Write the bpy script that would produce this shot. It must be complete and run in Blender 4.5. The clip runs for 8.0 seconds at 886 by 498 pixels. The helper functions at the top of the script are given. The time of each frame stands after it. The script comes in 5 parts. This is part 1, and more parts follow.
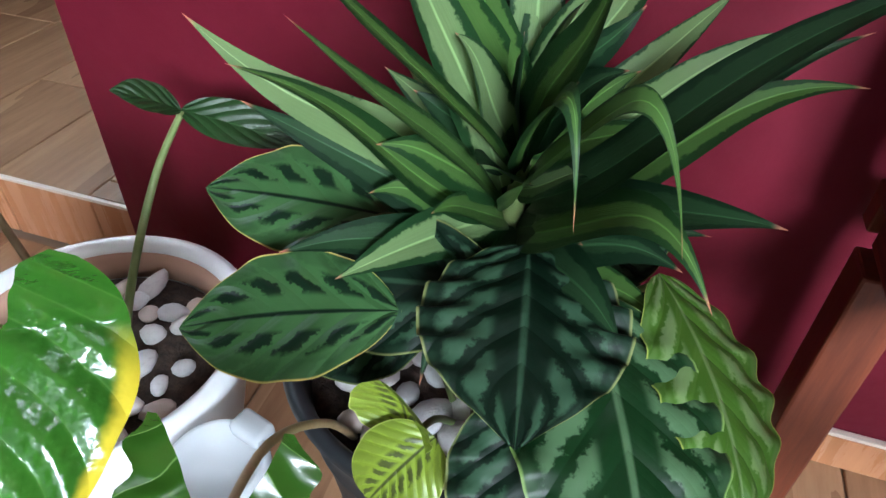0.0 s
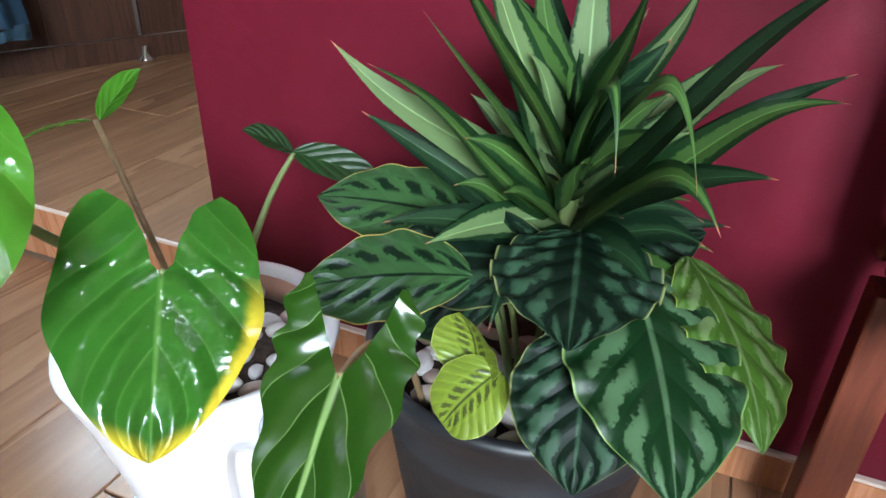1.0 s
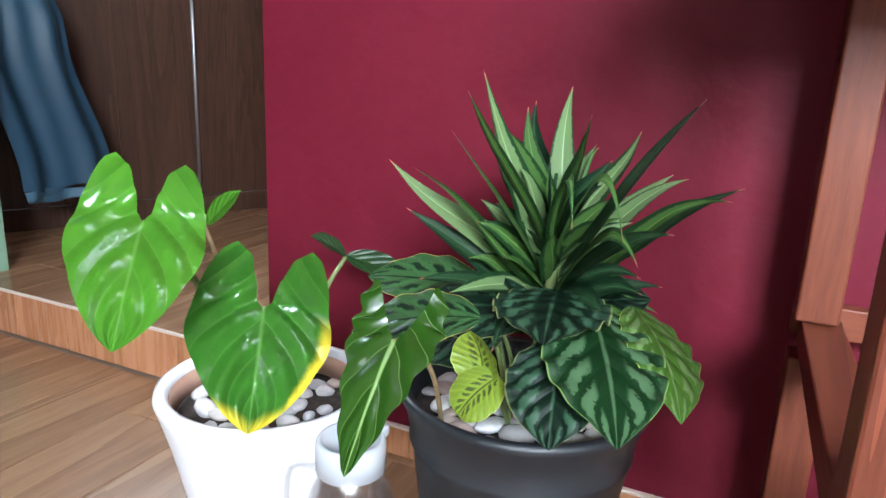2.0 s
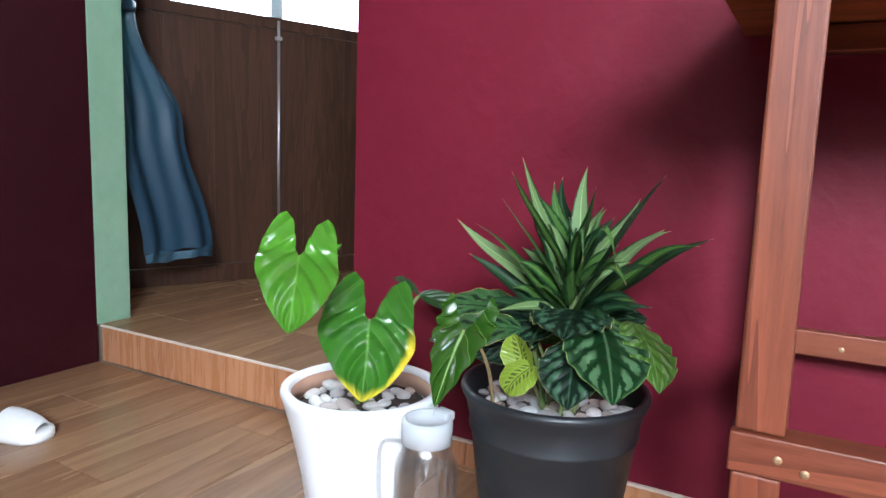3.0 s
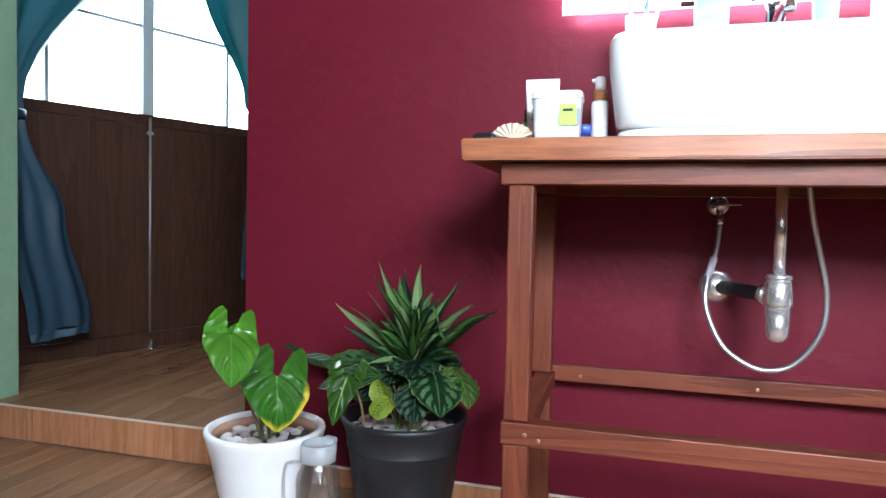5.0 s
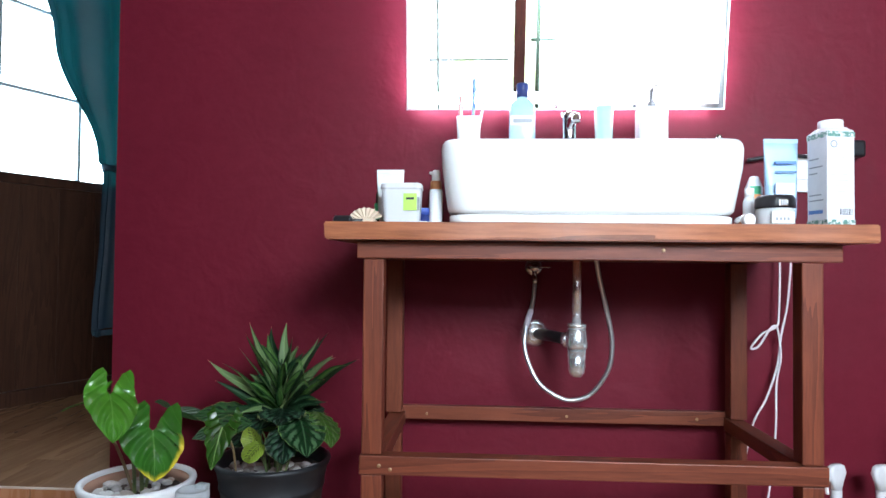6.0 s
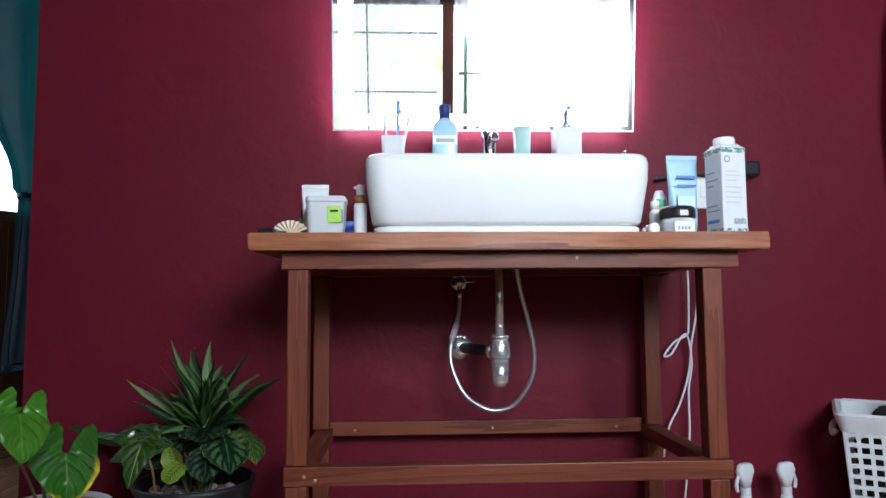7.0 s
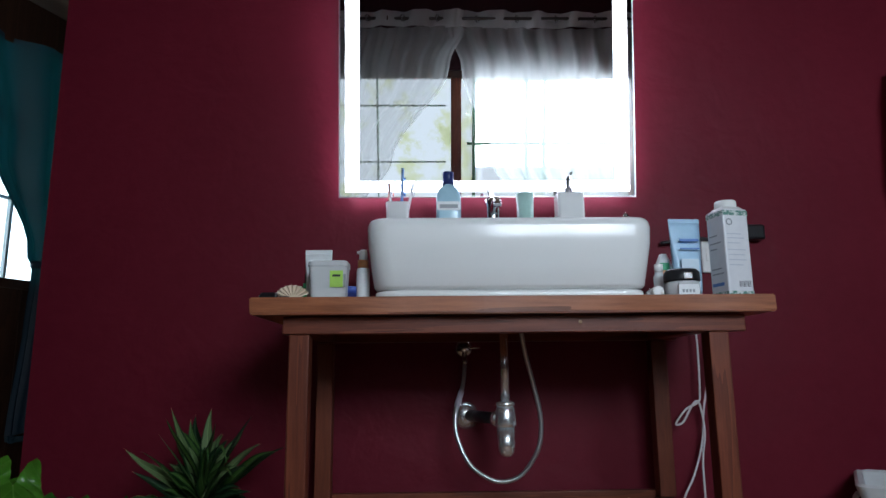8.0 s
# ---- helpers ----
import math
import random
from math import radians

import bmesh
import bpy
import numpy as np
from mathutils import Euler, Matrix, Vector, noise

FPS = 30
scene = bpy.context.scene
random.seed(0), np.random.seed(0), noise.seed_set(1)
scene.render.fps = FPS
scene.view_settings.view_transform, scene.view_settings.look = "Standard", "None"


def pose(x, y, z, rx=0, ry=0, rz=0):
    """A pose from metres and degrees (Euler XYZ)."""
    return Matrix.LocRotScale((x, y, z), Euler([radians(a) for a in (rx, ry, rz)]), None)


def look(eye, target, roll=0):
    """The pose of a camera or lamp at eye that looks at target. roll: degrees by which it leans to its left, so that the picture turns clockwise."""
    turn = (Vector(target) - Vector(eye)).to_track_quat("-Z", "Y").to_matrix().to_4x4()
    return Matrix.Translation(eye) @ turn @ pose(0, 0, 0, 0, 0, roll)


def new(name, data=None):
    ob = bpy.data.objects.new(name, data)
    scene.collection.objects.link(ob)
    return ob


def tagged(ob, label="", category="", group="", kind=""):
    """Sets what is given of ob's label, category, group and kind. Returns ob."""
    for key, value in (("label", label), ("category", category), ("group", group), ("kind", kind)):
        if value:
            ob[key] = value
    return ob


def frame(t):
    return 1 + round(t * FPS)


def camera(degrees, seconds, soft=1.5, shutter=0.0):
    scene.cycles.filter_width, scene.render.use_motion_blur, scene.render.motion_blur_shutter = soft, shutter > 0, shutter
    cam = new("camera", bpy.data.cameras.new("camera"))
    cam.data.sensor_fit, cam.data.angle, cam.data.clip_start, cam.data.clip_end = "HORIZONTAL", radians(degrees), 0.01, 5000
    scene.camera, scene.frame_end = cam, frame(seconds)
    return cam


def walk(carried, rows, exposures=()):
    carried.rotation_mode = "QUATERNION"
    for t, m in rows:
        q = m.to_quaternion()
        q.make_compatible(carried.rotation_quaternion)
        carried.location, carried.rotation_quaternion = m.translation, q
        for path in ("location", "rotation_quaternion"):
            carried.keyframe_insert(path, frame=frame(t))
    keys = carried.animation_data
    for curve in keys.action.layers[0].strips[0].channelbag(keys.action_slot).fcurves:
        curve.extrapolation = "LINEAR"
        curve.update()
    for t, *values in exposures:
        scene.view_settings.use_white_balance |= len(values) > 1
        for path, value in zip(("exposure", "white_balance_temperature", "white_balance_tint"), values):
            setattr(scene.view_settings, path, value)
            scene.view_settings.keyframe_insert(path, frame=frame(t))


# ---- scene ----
cam = camera(67.9, 8.0)
PATH = [
    (0, (-0.606, -0.58, 0.69), (-1.067, 0.888, -0.589), 2.0),
    (0.5, (-0.591, -0.635, 0.68), (-1.165, 0.892, -0.477), 2.5),
    (1, (-0.573, -0.718, 0.663), (-1.248, 0.895, -0.308), 1.7),
    (2.5, (-0.419, -1.071, 0.64), (-1.3, 0.697, 0.328), 2.3),
    (3, (-0.358, -1.216, 0.649), (-1.317, 0.519, 0.385), 1.9),
    (3.5, (-0.288, -1.348, 0.651), (-1.107, 0.463, 0.428), 1.1),
    (4, (-0.227, -1.461, 0.683), (-1.006, 0.372, 0.496), 1.0),
    (4.5, (-0.215, -1.554, 0.714), (-0.916, 0.314, 0.57), 1.2),
    (6, (-0.149, -1.954, 0.807), (-0.26, 0.038, 0.858), 0.6),
    (6.5, (-0.143, -1.986, 0.768), (-0.099, 0.005, 0.867), 0.1),
    (7, (-0.12, -1.992, 0.747), (-0.037, -0.01, 0.908), -0.4),
    (7.5, (-0.105, -1.989, 0.741), (-0.025, -0.025, 1.02), -0.6),
    (8, (-0.096, -1.99, 0.736), (-0.05, -0.043, 1.102), -0.55),
]
EXPOSURE = [(t, stops, 5950, 9) for t, stops in [(0.0, 0.9), (1.0, 0.95), (2.5, 1.2), (3.0, 0.95), (3.5, 0.85), (4.5, 0.55), (6.0, -0.1), (7.0, -0.75), (7.5, -1.3), (8.0, -1.85)]]
walk(cam, [(t, look(eye, target, roll)) for t, eye, target, roll in PATH], EXPOSURE)

# ---- light ----
world = bpy.data.worlds.new("sky")
scene.world = world
world.use_nodes = True
wn = world.node_tree
sky = wn.nodes.new("ShaderNodeTexSky")
sky.sky_type, sky.sun_disc = "NISHITA", False
sky.sun_elevation, sky.sun_rotation = radians(50), radians(200)
wn.nodes["Background"].inputs["Strength"].default_value = 0.12
wn.links.new(sky.outputs["Color"], wn.nodes["Background"].inputs["Color"])
# the sky's light, standing in the window's opening behind the bars
sky_light = bpy.data.lights.new("window_light", "AREA")
sky_light.shape, sky_light.size, sky_light.size_y = "RECTANGLE", 1.10, 0.62
sky_light.energy, sky_light.color = 235, (0.86, 0.94, 1.0)
window_lamp = new("window_light", sky_light)
window_lamp.matrix_world = look((0.79, -2.88, 1.72), (0.20, 0.0, 0.90))

# ---- materials ----
class Mat:
    """A node material with a few short ways to wire it."""

    def __init__(self, name, colour=(0.5, 0.5, 0.5), rough=0.5, metal=0.0, coat=0.0, spec=0.5):
        self.m = bpy.data.materials.new(name)
        self.m.use_nodes = True
        self.t = self.m.node_tree
        self.b = self.t.nodes["Principled BSDF"]
        self.set("Base Color", (*colour, 1))
        self.set("Roughness", rough)
        self.set("Metallic", metal)
        self.set("Coat Weight", coat)
        self.set("Specular IOR Level", spec)

    def set(self, key, value):
        self.b.inputs[key].default_value = value
        return self

    def node(self, kind, **values):
        n = self.t.nodes.new(kind)
        for key, value in values.items():
            n.inputs[key.replace("_", " ")].default_value = value
        return n

    def link(self, a, b):
        self.t.links.new(a, b)

    def coords(self, scale=(1, 1, 1), kind="Object"):
        tc = self.node("ShaderNodeTexCoord")
        mp = self.node("ShaderNodeMapping")
        mp.inputs["Scale"].default_value = scale
        self.link(tc.outputs[kind], mp.inputs["Vector"])
        return mp.outputs["Vector"]

    def noise(self, vector, scale, detail=4, rough=0.55, distort=0.0):
        n = self.node("ShaderNodeTexNoise", Scale=scale, Detail=detail, Roughness=rough, Distortion=distort)
        self.link(vector, n.inputs["Vector"])
        return n.outputs["Fac"]

    def ramp(self, fac, stops):
        r = self.node("ShaderNodeValToRGB")
        e = r.color_ramp.elements
        while len(e) < len(stops):
            e.new(0.5)
        for el, (p, c) in zip(e, stops):
            el.position, el.color = p, (*c, 1) if len(c) == 3 else c
        self.link(fac, r.inputs["Fac"])
        return r.outputs["Color"]

    def mix(self, a, b, fac, mode="MIX"):
        n = self.t.nodes.new("ShaderNodeMix")
        n.data_type, n.blend_type = "RGBA", mode
        for slot, value in ((0, fac), (6, a), (7, b)):
            if hasattr(value, "links"):
                self.link(value, n.inputs[slot])
            else:
                n.inputs[slot].default_value = value if slot == 0 else (*value, 1)
        return n.outputs[2]

    def math(self, op, a, b=0.0, c=0.0):
        n = self.t.nodes.new("ShaderNodeMath")
        n.operation = op
        for slot, value in enumerate((a, b, c)):
            if hasattr(value, "links"):
                self.link(value, n.inputs[slot])
            else:
                n.inputs[slot].default_value = value
        return n.outputs[0]

    def colour(self, out):
        self.link(out, self.b.inputs["Base Color"])
        return self

    def rough(self, out, low, high):
        n = self.node("ShaderNodeMapRange")
        n.inputs["To Min"].default_value, n.inputs["To Max"].default_value = low, high
        self.link(out, n.inputs["Value"])
        self.link(n.outputs[0], self.b.inputs["Roughness"])
        return self

    def bump(self, height, strength=0.3, distance=0.002):
        n = self.node("ShaderNodeBump", Strength=strength, Distance=distance)
        self.link(height, n.inputs["Height"])
        self.link(n.outputs["Normal"], self.b.inputs["Normal"])
        return self


def plaster(name, a, b, rough=(0.42, 0.6)):
    """Painted, hand-trowelled render: faint mottling, trowel waves and pits."""
    k = Mat(name, spec=0.16)
    v = k.coords()
    broad, fine = k.noise(v, 1.7, 5), k.noise(v, 24, 6, 0.6)
    k.colour(k.mix(k.ramp(broad, [(0.3, a), (0.7, b)]), k.ramp(fine, [(0.35, a), (0.65, b)]), 0.35))
    k.rough(fine, *rough)
    waves = k.noise(v, 7, 3, 0.5, 0.6)
    return k.bump(k.math("ADD", k.math("MULTIPLY", waves, 2.2), k.math("MULTIPLY", fine, 0.55)), 0.42, 0.006)


def timber(name, dark, light, axis, rough=(0.35, 0.55), ring=26, seed=0.0, knots=0.5, relief=0.25):
    """Oiled timber whose grain runs along one axis of the object."""
    k = Mat(name, spec=0.32)
    stretch = [6.0, 6.0, 6.0]
    stretch["xyz".index(axis)] = 0.45
    tc = k.node("ShaderNodeTexCoord")
    info = k.node("ShaderNodeObjectInfo")
    shift = k.node("ShaderNodeVectorMath")
    shift.operation = "ADD"
    comb = k.node("ShaderNodeCombineXYZ")
    spread = k.math("MULTIPLY_ADD", info.outputs["Random"], 9.0, seed)
    for key in "XYZ":
        k.link(spread, comb.inputs[key])
    k.link(tc.outputs["Object"], shift.inputs[0])
    k.link(comb.outputs[0], shift.inputs[1])
    mp = k.node("ShaderNodeMapping")
    mp.inputs["Scale"].default_value = stretch
    k.link(shift.outputs[0], mp.inputs["Vector"])
    v = mp.outputs["Vector"]
    bend = k.noise(v, 1.1, 4, 0.55, 0.8)
    rings = k.math("FRACT", k.math("MULTIPLY", bend, ring * 0.35))
    fibre = k.noise(v, ring, 6, 0.7)
    grain = k.math("ADD", k.math("MULTIPLY", rings, 0.35), k.math("MULTIPLY", fibre, 0.75))
    base = k.ramp(grain, [(0.25, dark), (0.75, light)])
    k.colour(k.mix(base, tuple(0.55 * c for c in dark), k.ramp(k.noise(v, 3, 3), [(0.55, (0, 0, 0)), (0.85, (knots, knots, knots))])))
    k.rough(fibre, *rough)
    return k.bump(grain, relief, 0.0012)


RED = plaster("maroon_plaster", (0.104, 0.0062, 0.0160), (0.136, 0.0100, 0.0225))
# RED darkened: shade on the side and back walls put into the paint colour
RED_SHADED = plaster("maroon_plaster_shaded", (0.022, 0.0028, 0.0052), (0.031, 0.0038, 0.0072))
GREEN_PAINT = plaster("sage_green_paint", (0.20, 0.33, 0.22), (0.25, 0.39, 0.27))
CEIL = plaster("ceiling_paint", (0.16, 0.10, 0.07), (0.20, 0.13, 0.09))
PLANK = timber("wood_look_tile", (0.185, 0.090, 0.047), (0.315, 0.175, 0.095), "y", (0.16, 0.30), 12, knots=0.18, relief=0.05)
PLANK_RISER = timber("riser_tile", (0.37, 0.150, 0.070), (0.47, 0.215, 0.105), "z", (0.2, 0.35), 9)
GROUT = Mat("tile_grout", (0.20, 0.13, 0.085), 0.8)
TEAK_X = timber("oiled_teak_long", (0.074, 0.016, 0.008), (0.176, 0.045, 0.021), "x")
TEAK_Y = timber("oiled_teak_deep", (0.074, 0.016, 0.008), (0.176, 0.045, 0.021), "y")
TEAK_Z = timber("oiled_teak_upright", (0.074, 0.016, 0.008), (0.176, 0.045, 0.021), "z")
SLAB = timber("teak_slab", (0.105, 0.028, 0.011), (0.36, 0.125, 0.052), "x", (0.3, 0.5), 20)
DARK_WOOD = timber("dark_brown_panel", (0.034, 0.015, 0.009), (0.070, 0.031, 0.019), "z", (0.3, 0.5))
CERAMIC = Mat("white_glazed_ceramic", (0.80, 0.81, 0.80), 0.15)
CHROME = Mat("chrome", (0.80, 0.81, 0.82), 0.16, 1.0)
STEEL = Mat("braided_steel", (0.55, 0.56, 0.57), 0.35, 0.9)
WHITE_PLASTIC = Mat("white_plastic", (0.78, 0.78, 0.77), 0.35)
BLACK_PLASTIC = Mat("black_plastic", (0.012, 0.012, 0.014), 0.3)


# ---- mesh helpers ----
def part(name, bm, material, parent=None, label="", smooth=False):
    me = bpy.data.meshes.new(name)
    bmesh.ops.recalc_face_normals(bm, faces=bm.faces[:])
    for f in bm.faces:
        f.smooth = smooth
    bm.to_mesh(me)
    bm.free()
    me.materials.append(material.m if isinstance(material, Mat) else material)
    ob = new(name, me)
    ob.parent = parent
    if label:
        tagged(ob, label)
    return ob


def thing(name, label, category, at=(0, 0, 0), group="", kind=""):
    ob = new(name)
    ob.empty_display_size = 0.05
    ob.location = at
    return tagged(ob, label, category, group, kind)


def box(lo, hi, bevel=0.0, segments=2):
    bm = bmesh.new()
    mid = [(a + b) / 2 for a, b in zip(lo, hi)]
    bmesh.ops.create_cube(bm, size=1, matrix=Matrix.LocRotScale(mid, None, [b - a for a, b in zip(lo, hi)]))
    if bevel:
        bmesh.ops.bevel(bm, geom=bm.edges[:], offset=bevel, segments=segments, profile=0.5, affect="EDGES")
    return bm


def lathe(profile, steps=48, flute=None):
    """Turns (radius, height) pairs round the z axis; flute(angle, height) scales the radius."""
    bm = bmesh.new()
    rings = []
    for r, z in profile:
        ring = []
        for k in range(steps):
            a = 2 * math.pi * k / steps
            q = r * (flute(a, z) if flute else 1)
            ring.append(bm.verts.new((q * math.cos(a), q * math.sin(a), z)))
        rings.append(ring)
    for lower, upper in zip(rings, rings[1:]):
        for k in range(steps):
            bm.faces.new((lower[k], lower[(k + 1) % steps], upper[(k + 1) % steps], upper[k]))
    for ring, end in ((rings[0], profile[0]), (rings[-1], profile[-1])):
        if end[0] > 1e-5 and profile[0] != profile[-1]:
            bm.faces.new(ring)
    bmesh.ops.remove_doubles(bm, verts=bm.verts[:], dist=1e-6)
    return bm


def tube(points, radius, sides=10, taper=1.0, closed_ends=True):
    """A round rod along a smooth line through the points."""
    pts = [Vector(p) for p in points]
    line = []
    for i in range(len(pts) - 1):
        p0, p1, p2, p3 = pts[max(i - 1, 0)], pts[i], pts[i + 1], pts[min(i + 2, len(pts) - 1)]
        for k in range(6 if len(pts) > 2 else 2):
            u = k / (6 if len(pts) > 2 else 2)
            line.append(0.5 * (2 * p1 + (p2 - p0) * u + (2 * p0 - 5 * p1 + 4 * p2 - p3) * u * u + (3 * p1 - p0 - 3 * p2 + p3) * u ** 3))
    line.append(pts[-1])
    bm = bmesh.new()
    rings, side = [], None
    for i, p in enumerate(line):
        d = (line[min(i + 1, len(line) - 1)] - line[max(i - 1, 0)]).normalized()
        if side is None:
            side = d.orthogonal().normalized()
        side = (side - d * side.dot(d)).normalized()
        other = d.cross(side)
        r = radius * (1 + (taper - 1) * i / (len(line) - 1))
        rings.append([bm.verts.new(p + r * (math.cos(2 * math.pi * k / sides) * side + math.sin(2 * math.pi * k / sides) * other)) for k in range(sides)])
    for a, b in zip(rings, rings[1:]):
        for k in range(sides):
            bm.faces.new((a[k], a[(k + 1) % sides], b[(k + 1) % sides], b[k]))
    if closed_ends:
        bm.faces.new(rings[0]), bm.faces.new(rings[-1])
    return bm


def place(bm, m):
    bmesh.ops.transform(bm, matrix=m, verts=bm.verts[:])
    return bm


def joined(*bms):
    out = bms[0]
    for bm in bms[1:]:
        me = bpy.data.meshes.new("spare")
        bm.to_mesh(me)
        bm.free()
        out.from_mesh(me)
        bpy.data.meshes.remove(me)
    return out


def structure(name, bm, material, label, category, smooth=False):
    return tagged(part(name, bm, material, None, "", smooth), label, category, kind="structure")


# ---- the room ----
STEP = 0.115          # height of the raised alcove floor
X_END = -1.264        # free end of the red wall
X_SIDE = -2.235       # side wall and green jamb
Y_BACK = -2.75        # wall behind the camera
X_RIGHT = 2.1
H = 2.75

structure("floor", box((X_SIDE - 0.15, Y_BACK - 0.15, -0.10), (X_RIGHT + 0.15, 0.14, -0.004)), GROUT, "tile floor with brown wood-look planks", "floor")
structure("alcove_floor", box((-3.9, 0.02, -0.10), (-0.9, 3.1, STEP - 0.004)), GROUT, "raised alcove floor of wood-look tile planks", "floor")
structure("wall_north", box((X_END, 0.0, -0.004), (X_RIGHT + 0.15, 0.14, H)), RED, "dark red painted plaster wall behind the vanity", "wall")
structure("wall_west", box((X_SIDE - 0.15, Y_BACK, 0.0), (X_SIDE, -0.002, H)), RED_SHADED, "maroon plastered side wall, shade in its colour", "wall")
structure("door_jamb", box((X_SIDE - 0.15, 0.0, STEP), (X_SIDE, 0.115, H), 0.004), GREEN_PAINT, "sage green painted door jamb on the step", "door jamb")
structure("wall_east", box((X_RIGHT, Y_BACK, 0.0), (X_RIGHT + 0.15, -0.002, H)), RED_SHADED, "red painted plaster side wall, shade in its colour", "wall")
structure("ceiling", box((-4.0, Y_BACK - 0.15, H), (X_RIGHT + 0.15, 3.2, H + 0.1)), CEIL, "brown timber ceiling", "ceiling")
# wall behind the camera with its window opening
WX0, WX1, WZ0, WZ1 = -0.95, 1.45, 0.95, 2.09
bm = joined(box((X_SIDE - 0.15, Y_BACK - 0.15, 0), (WX0, Y_BACK, H)), box((WX1, Y_BACK - 0.15, 0), (X_RIGHT + 0.15, Y_BACK, H)),
            box((WX0, Y_BACK - 0.15, 0), (WX1, Y_BACK, WZ0)), box((WX0, Y_BACK - 0.15, WZ1), (WX1, Y_BACK, H)))
structure("wall_south", bm, RED_SHADED, "maroon plastered wall with the window, shade in its colour", "wall")
# alcove shell
structure("alcove_wall_east", box((-1.03, 0.14, STEP), (-0.9, 3.1, H)), DARK_WOOD, "dark brown wood-panelled alcove wall", "wall")
structure("alcove_wall_north", box((-3.9, 3.1, STEP), (-0.9, 3.2, H)), DARK_WOOD, "dark brown wood-panelled alcove wall", "wall")
structure("alcove_wall_south", box((-3.9, 0.0, STEP), (X_SIDE - 0.15, 0.115, H)), RED_SHADED, "maroon plastered alcove wall, shade in its colour", "wall")
structure("alcove_wall_west", box((-4.0, 0.0, -0.1), (-3.9, 3.2, H)), RED_SHADED, "maroon plastered alcove wall, shade in its colour", "wall")

# daylight outside: bright hazy garden seen through the windows
OUT = Mat("garden_daylight", (0, 0, 0), 1.0)
v = OUT.coords()
leafy = OUT.noise(v, 2.6, 8, 0.7)
view = OUT.ramp(leafy, [(0.50, (0.88, 0.95, 1.0)), (0.60, (0.74, 0.80, 0.52)), (0.74, (0.42, 0.50, 0.22))])
OUT.link(view, OUT.b.inputs["Emission Color"])
OUT.set("Emission Strength", 3.2)
structure("backdrop_garden", box((-3.2, -4.62, -0.5), (3.4, -4.60, 4.2)), OUT, "bright hazy garden outside the window", "backdrop")
OUT2 = Mat("white_daylight", (0, 0, 0), 1.0)
OUT2.set("Emission Color", (0.80, 0.95, 1.0, 1)).set("Emission Strength", 14)


def window_bars(owner, xs, zs, y0, y1, lo, hi, material, thick=0.03):
    """Uprights at xs and rails at zs inside the opening lo..hi (x, z)."""
    for x in xs:
        part("mullion", box((x - thick / 2, y0, lo[1]), (x + thick / 2, y1, hi[1]), 0.003), material, owner)
    for z in zs:
        edges = [lo[0]] + sorted(xs) + [hi[0]]
        for a, b in zip(edges, edges[1:]):
            if b - a > thick * 1.6:
                part("glazing_bar", box((a + thick / 2, y0 + 0.004, z - thick * 0.4), (b - thick / 2, y1 - 0.004, z + thick * 0.4), 0.002), material, owner)


PANE = Mat("window_pane", (1, 1, 1), 0.0)
mixer = PANE.node("ShaderNodeMixShader")
clear = PANE.node("ShaderNodeBsdfTransparent")
gloss = PANE.node("ShaderNodeBsdfGlossy")
gloss.inputs["Roughness"].default_value = 0.02
mixer.inputs[0].default_value = 0.06
PANE.link(clear.outputs[0], mixer.inputs[1])
PANE.link(gloss.outputs[0], mixer.inputs[2])
PANE.link(mixer.outputs[0], PANE.t.nodes["Material Output"].inputs["Surface"])

# window behind the camera: brown timber frame, one leaf glazed, one leaf open
win = thing("window_1", "brown timber window with small panes, one leaf standing open", "window", (0, Y_BACK, 0), kind="structure")
YB = -0.10
# uprights use paler teak: bloom off the daylight put into their colour
for a, b in (((WX0, WZ0), (WX0 + 0.07, WZ1)), ((WX1 - 0.07, WZ0), (WX1, WZ1)), ((0.075, WZ0 + 0.05), (0.150, WZ1 - 0.05))):
    part("window_frame", box((a[0], YB, a[1]), (b[0], YB + 0.07, b[1]), 0.004), TEAK_Z, win)
for x0, x1 in ((WX0 + 0.07, WX1 - 0.07),):
    part("window_frame", box((x0, YB, WZ1 - 0.05), (x1, YB + 0.07, WZ1), 0.004), DARK_WOOD, win)
    part("window_sill", box((x0, YB - 0.02, WZ0), (x1, YB + 0.12, WZ0 + 0.05), 0.004), DARK_WOOD, win)
window_bars(win, [0.24, 0.62, 0.75], [1.58], YB + 0.015, YB + 0.05, (0.175, WZ0 + 0.05), (WX1 - 0.07, WZ1 - 0.05), GREEN_PAINT, 0.028)
# left bars are pale too, with that bloom in their colour
window_bars(win, [-0.45], [1.85, 1.45], YB + 0.015, YB + 0.05, (WX0 + 0.07, WZ0 + 0.05), (0.045, WZ1 - 0.05), GREEN_PAINT, 0.012)
pane = part("pane", box((0.18, YB + 0.03, WZ0 + 0.06), (WX1 - 0.08, YB + 0.034, WZ1 - 0.06)), PANE, win)
pane.visible_shadow = False

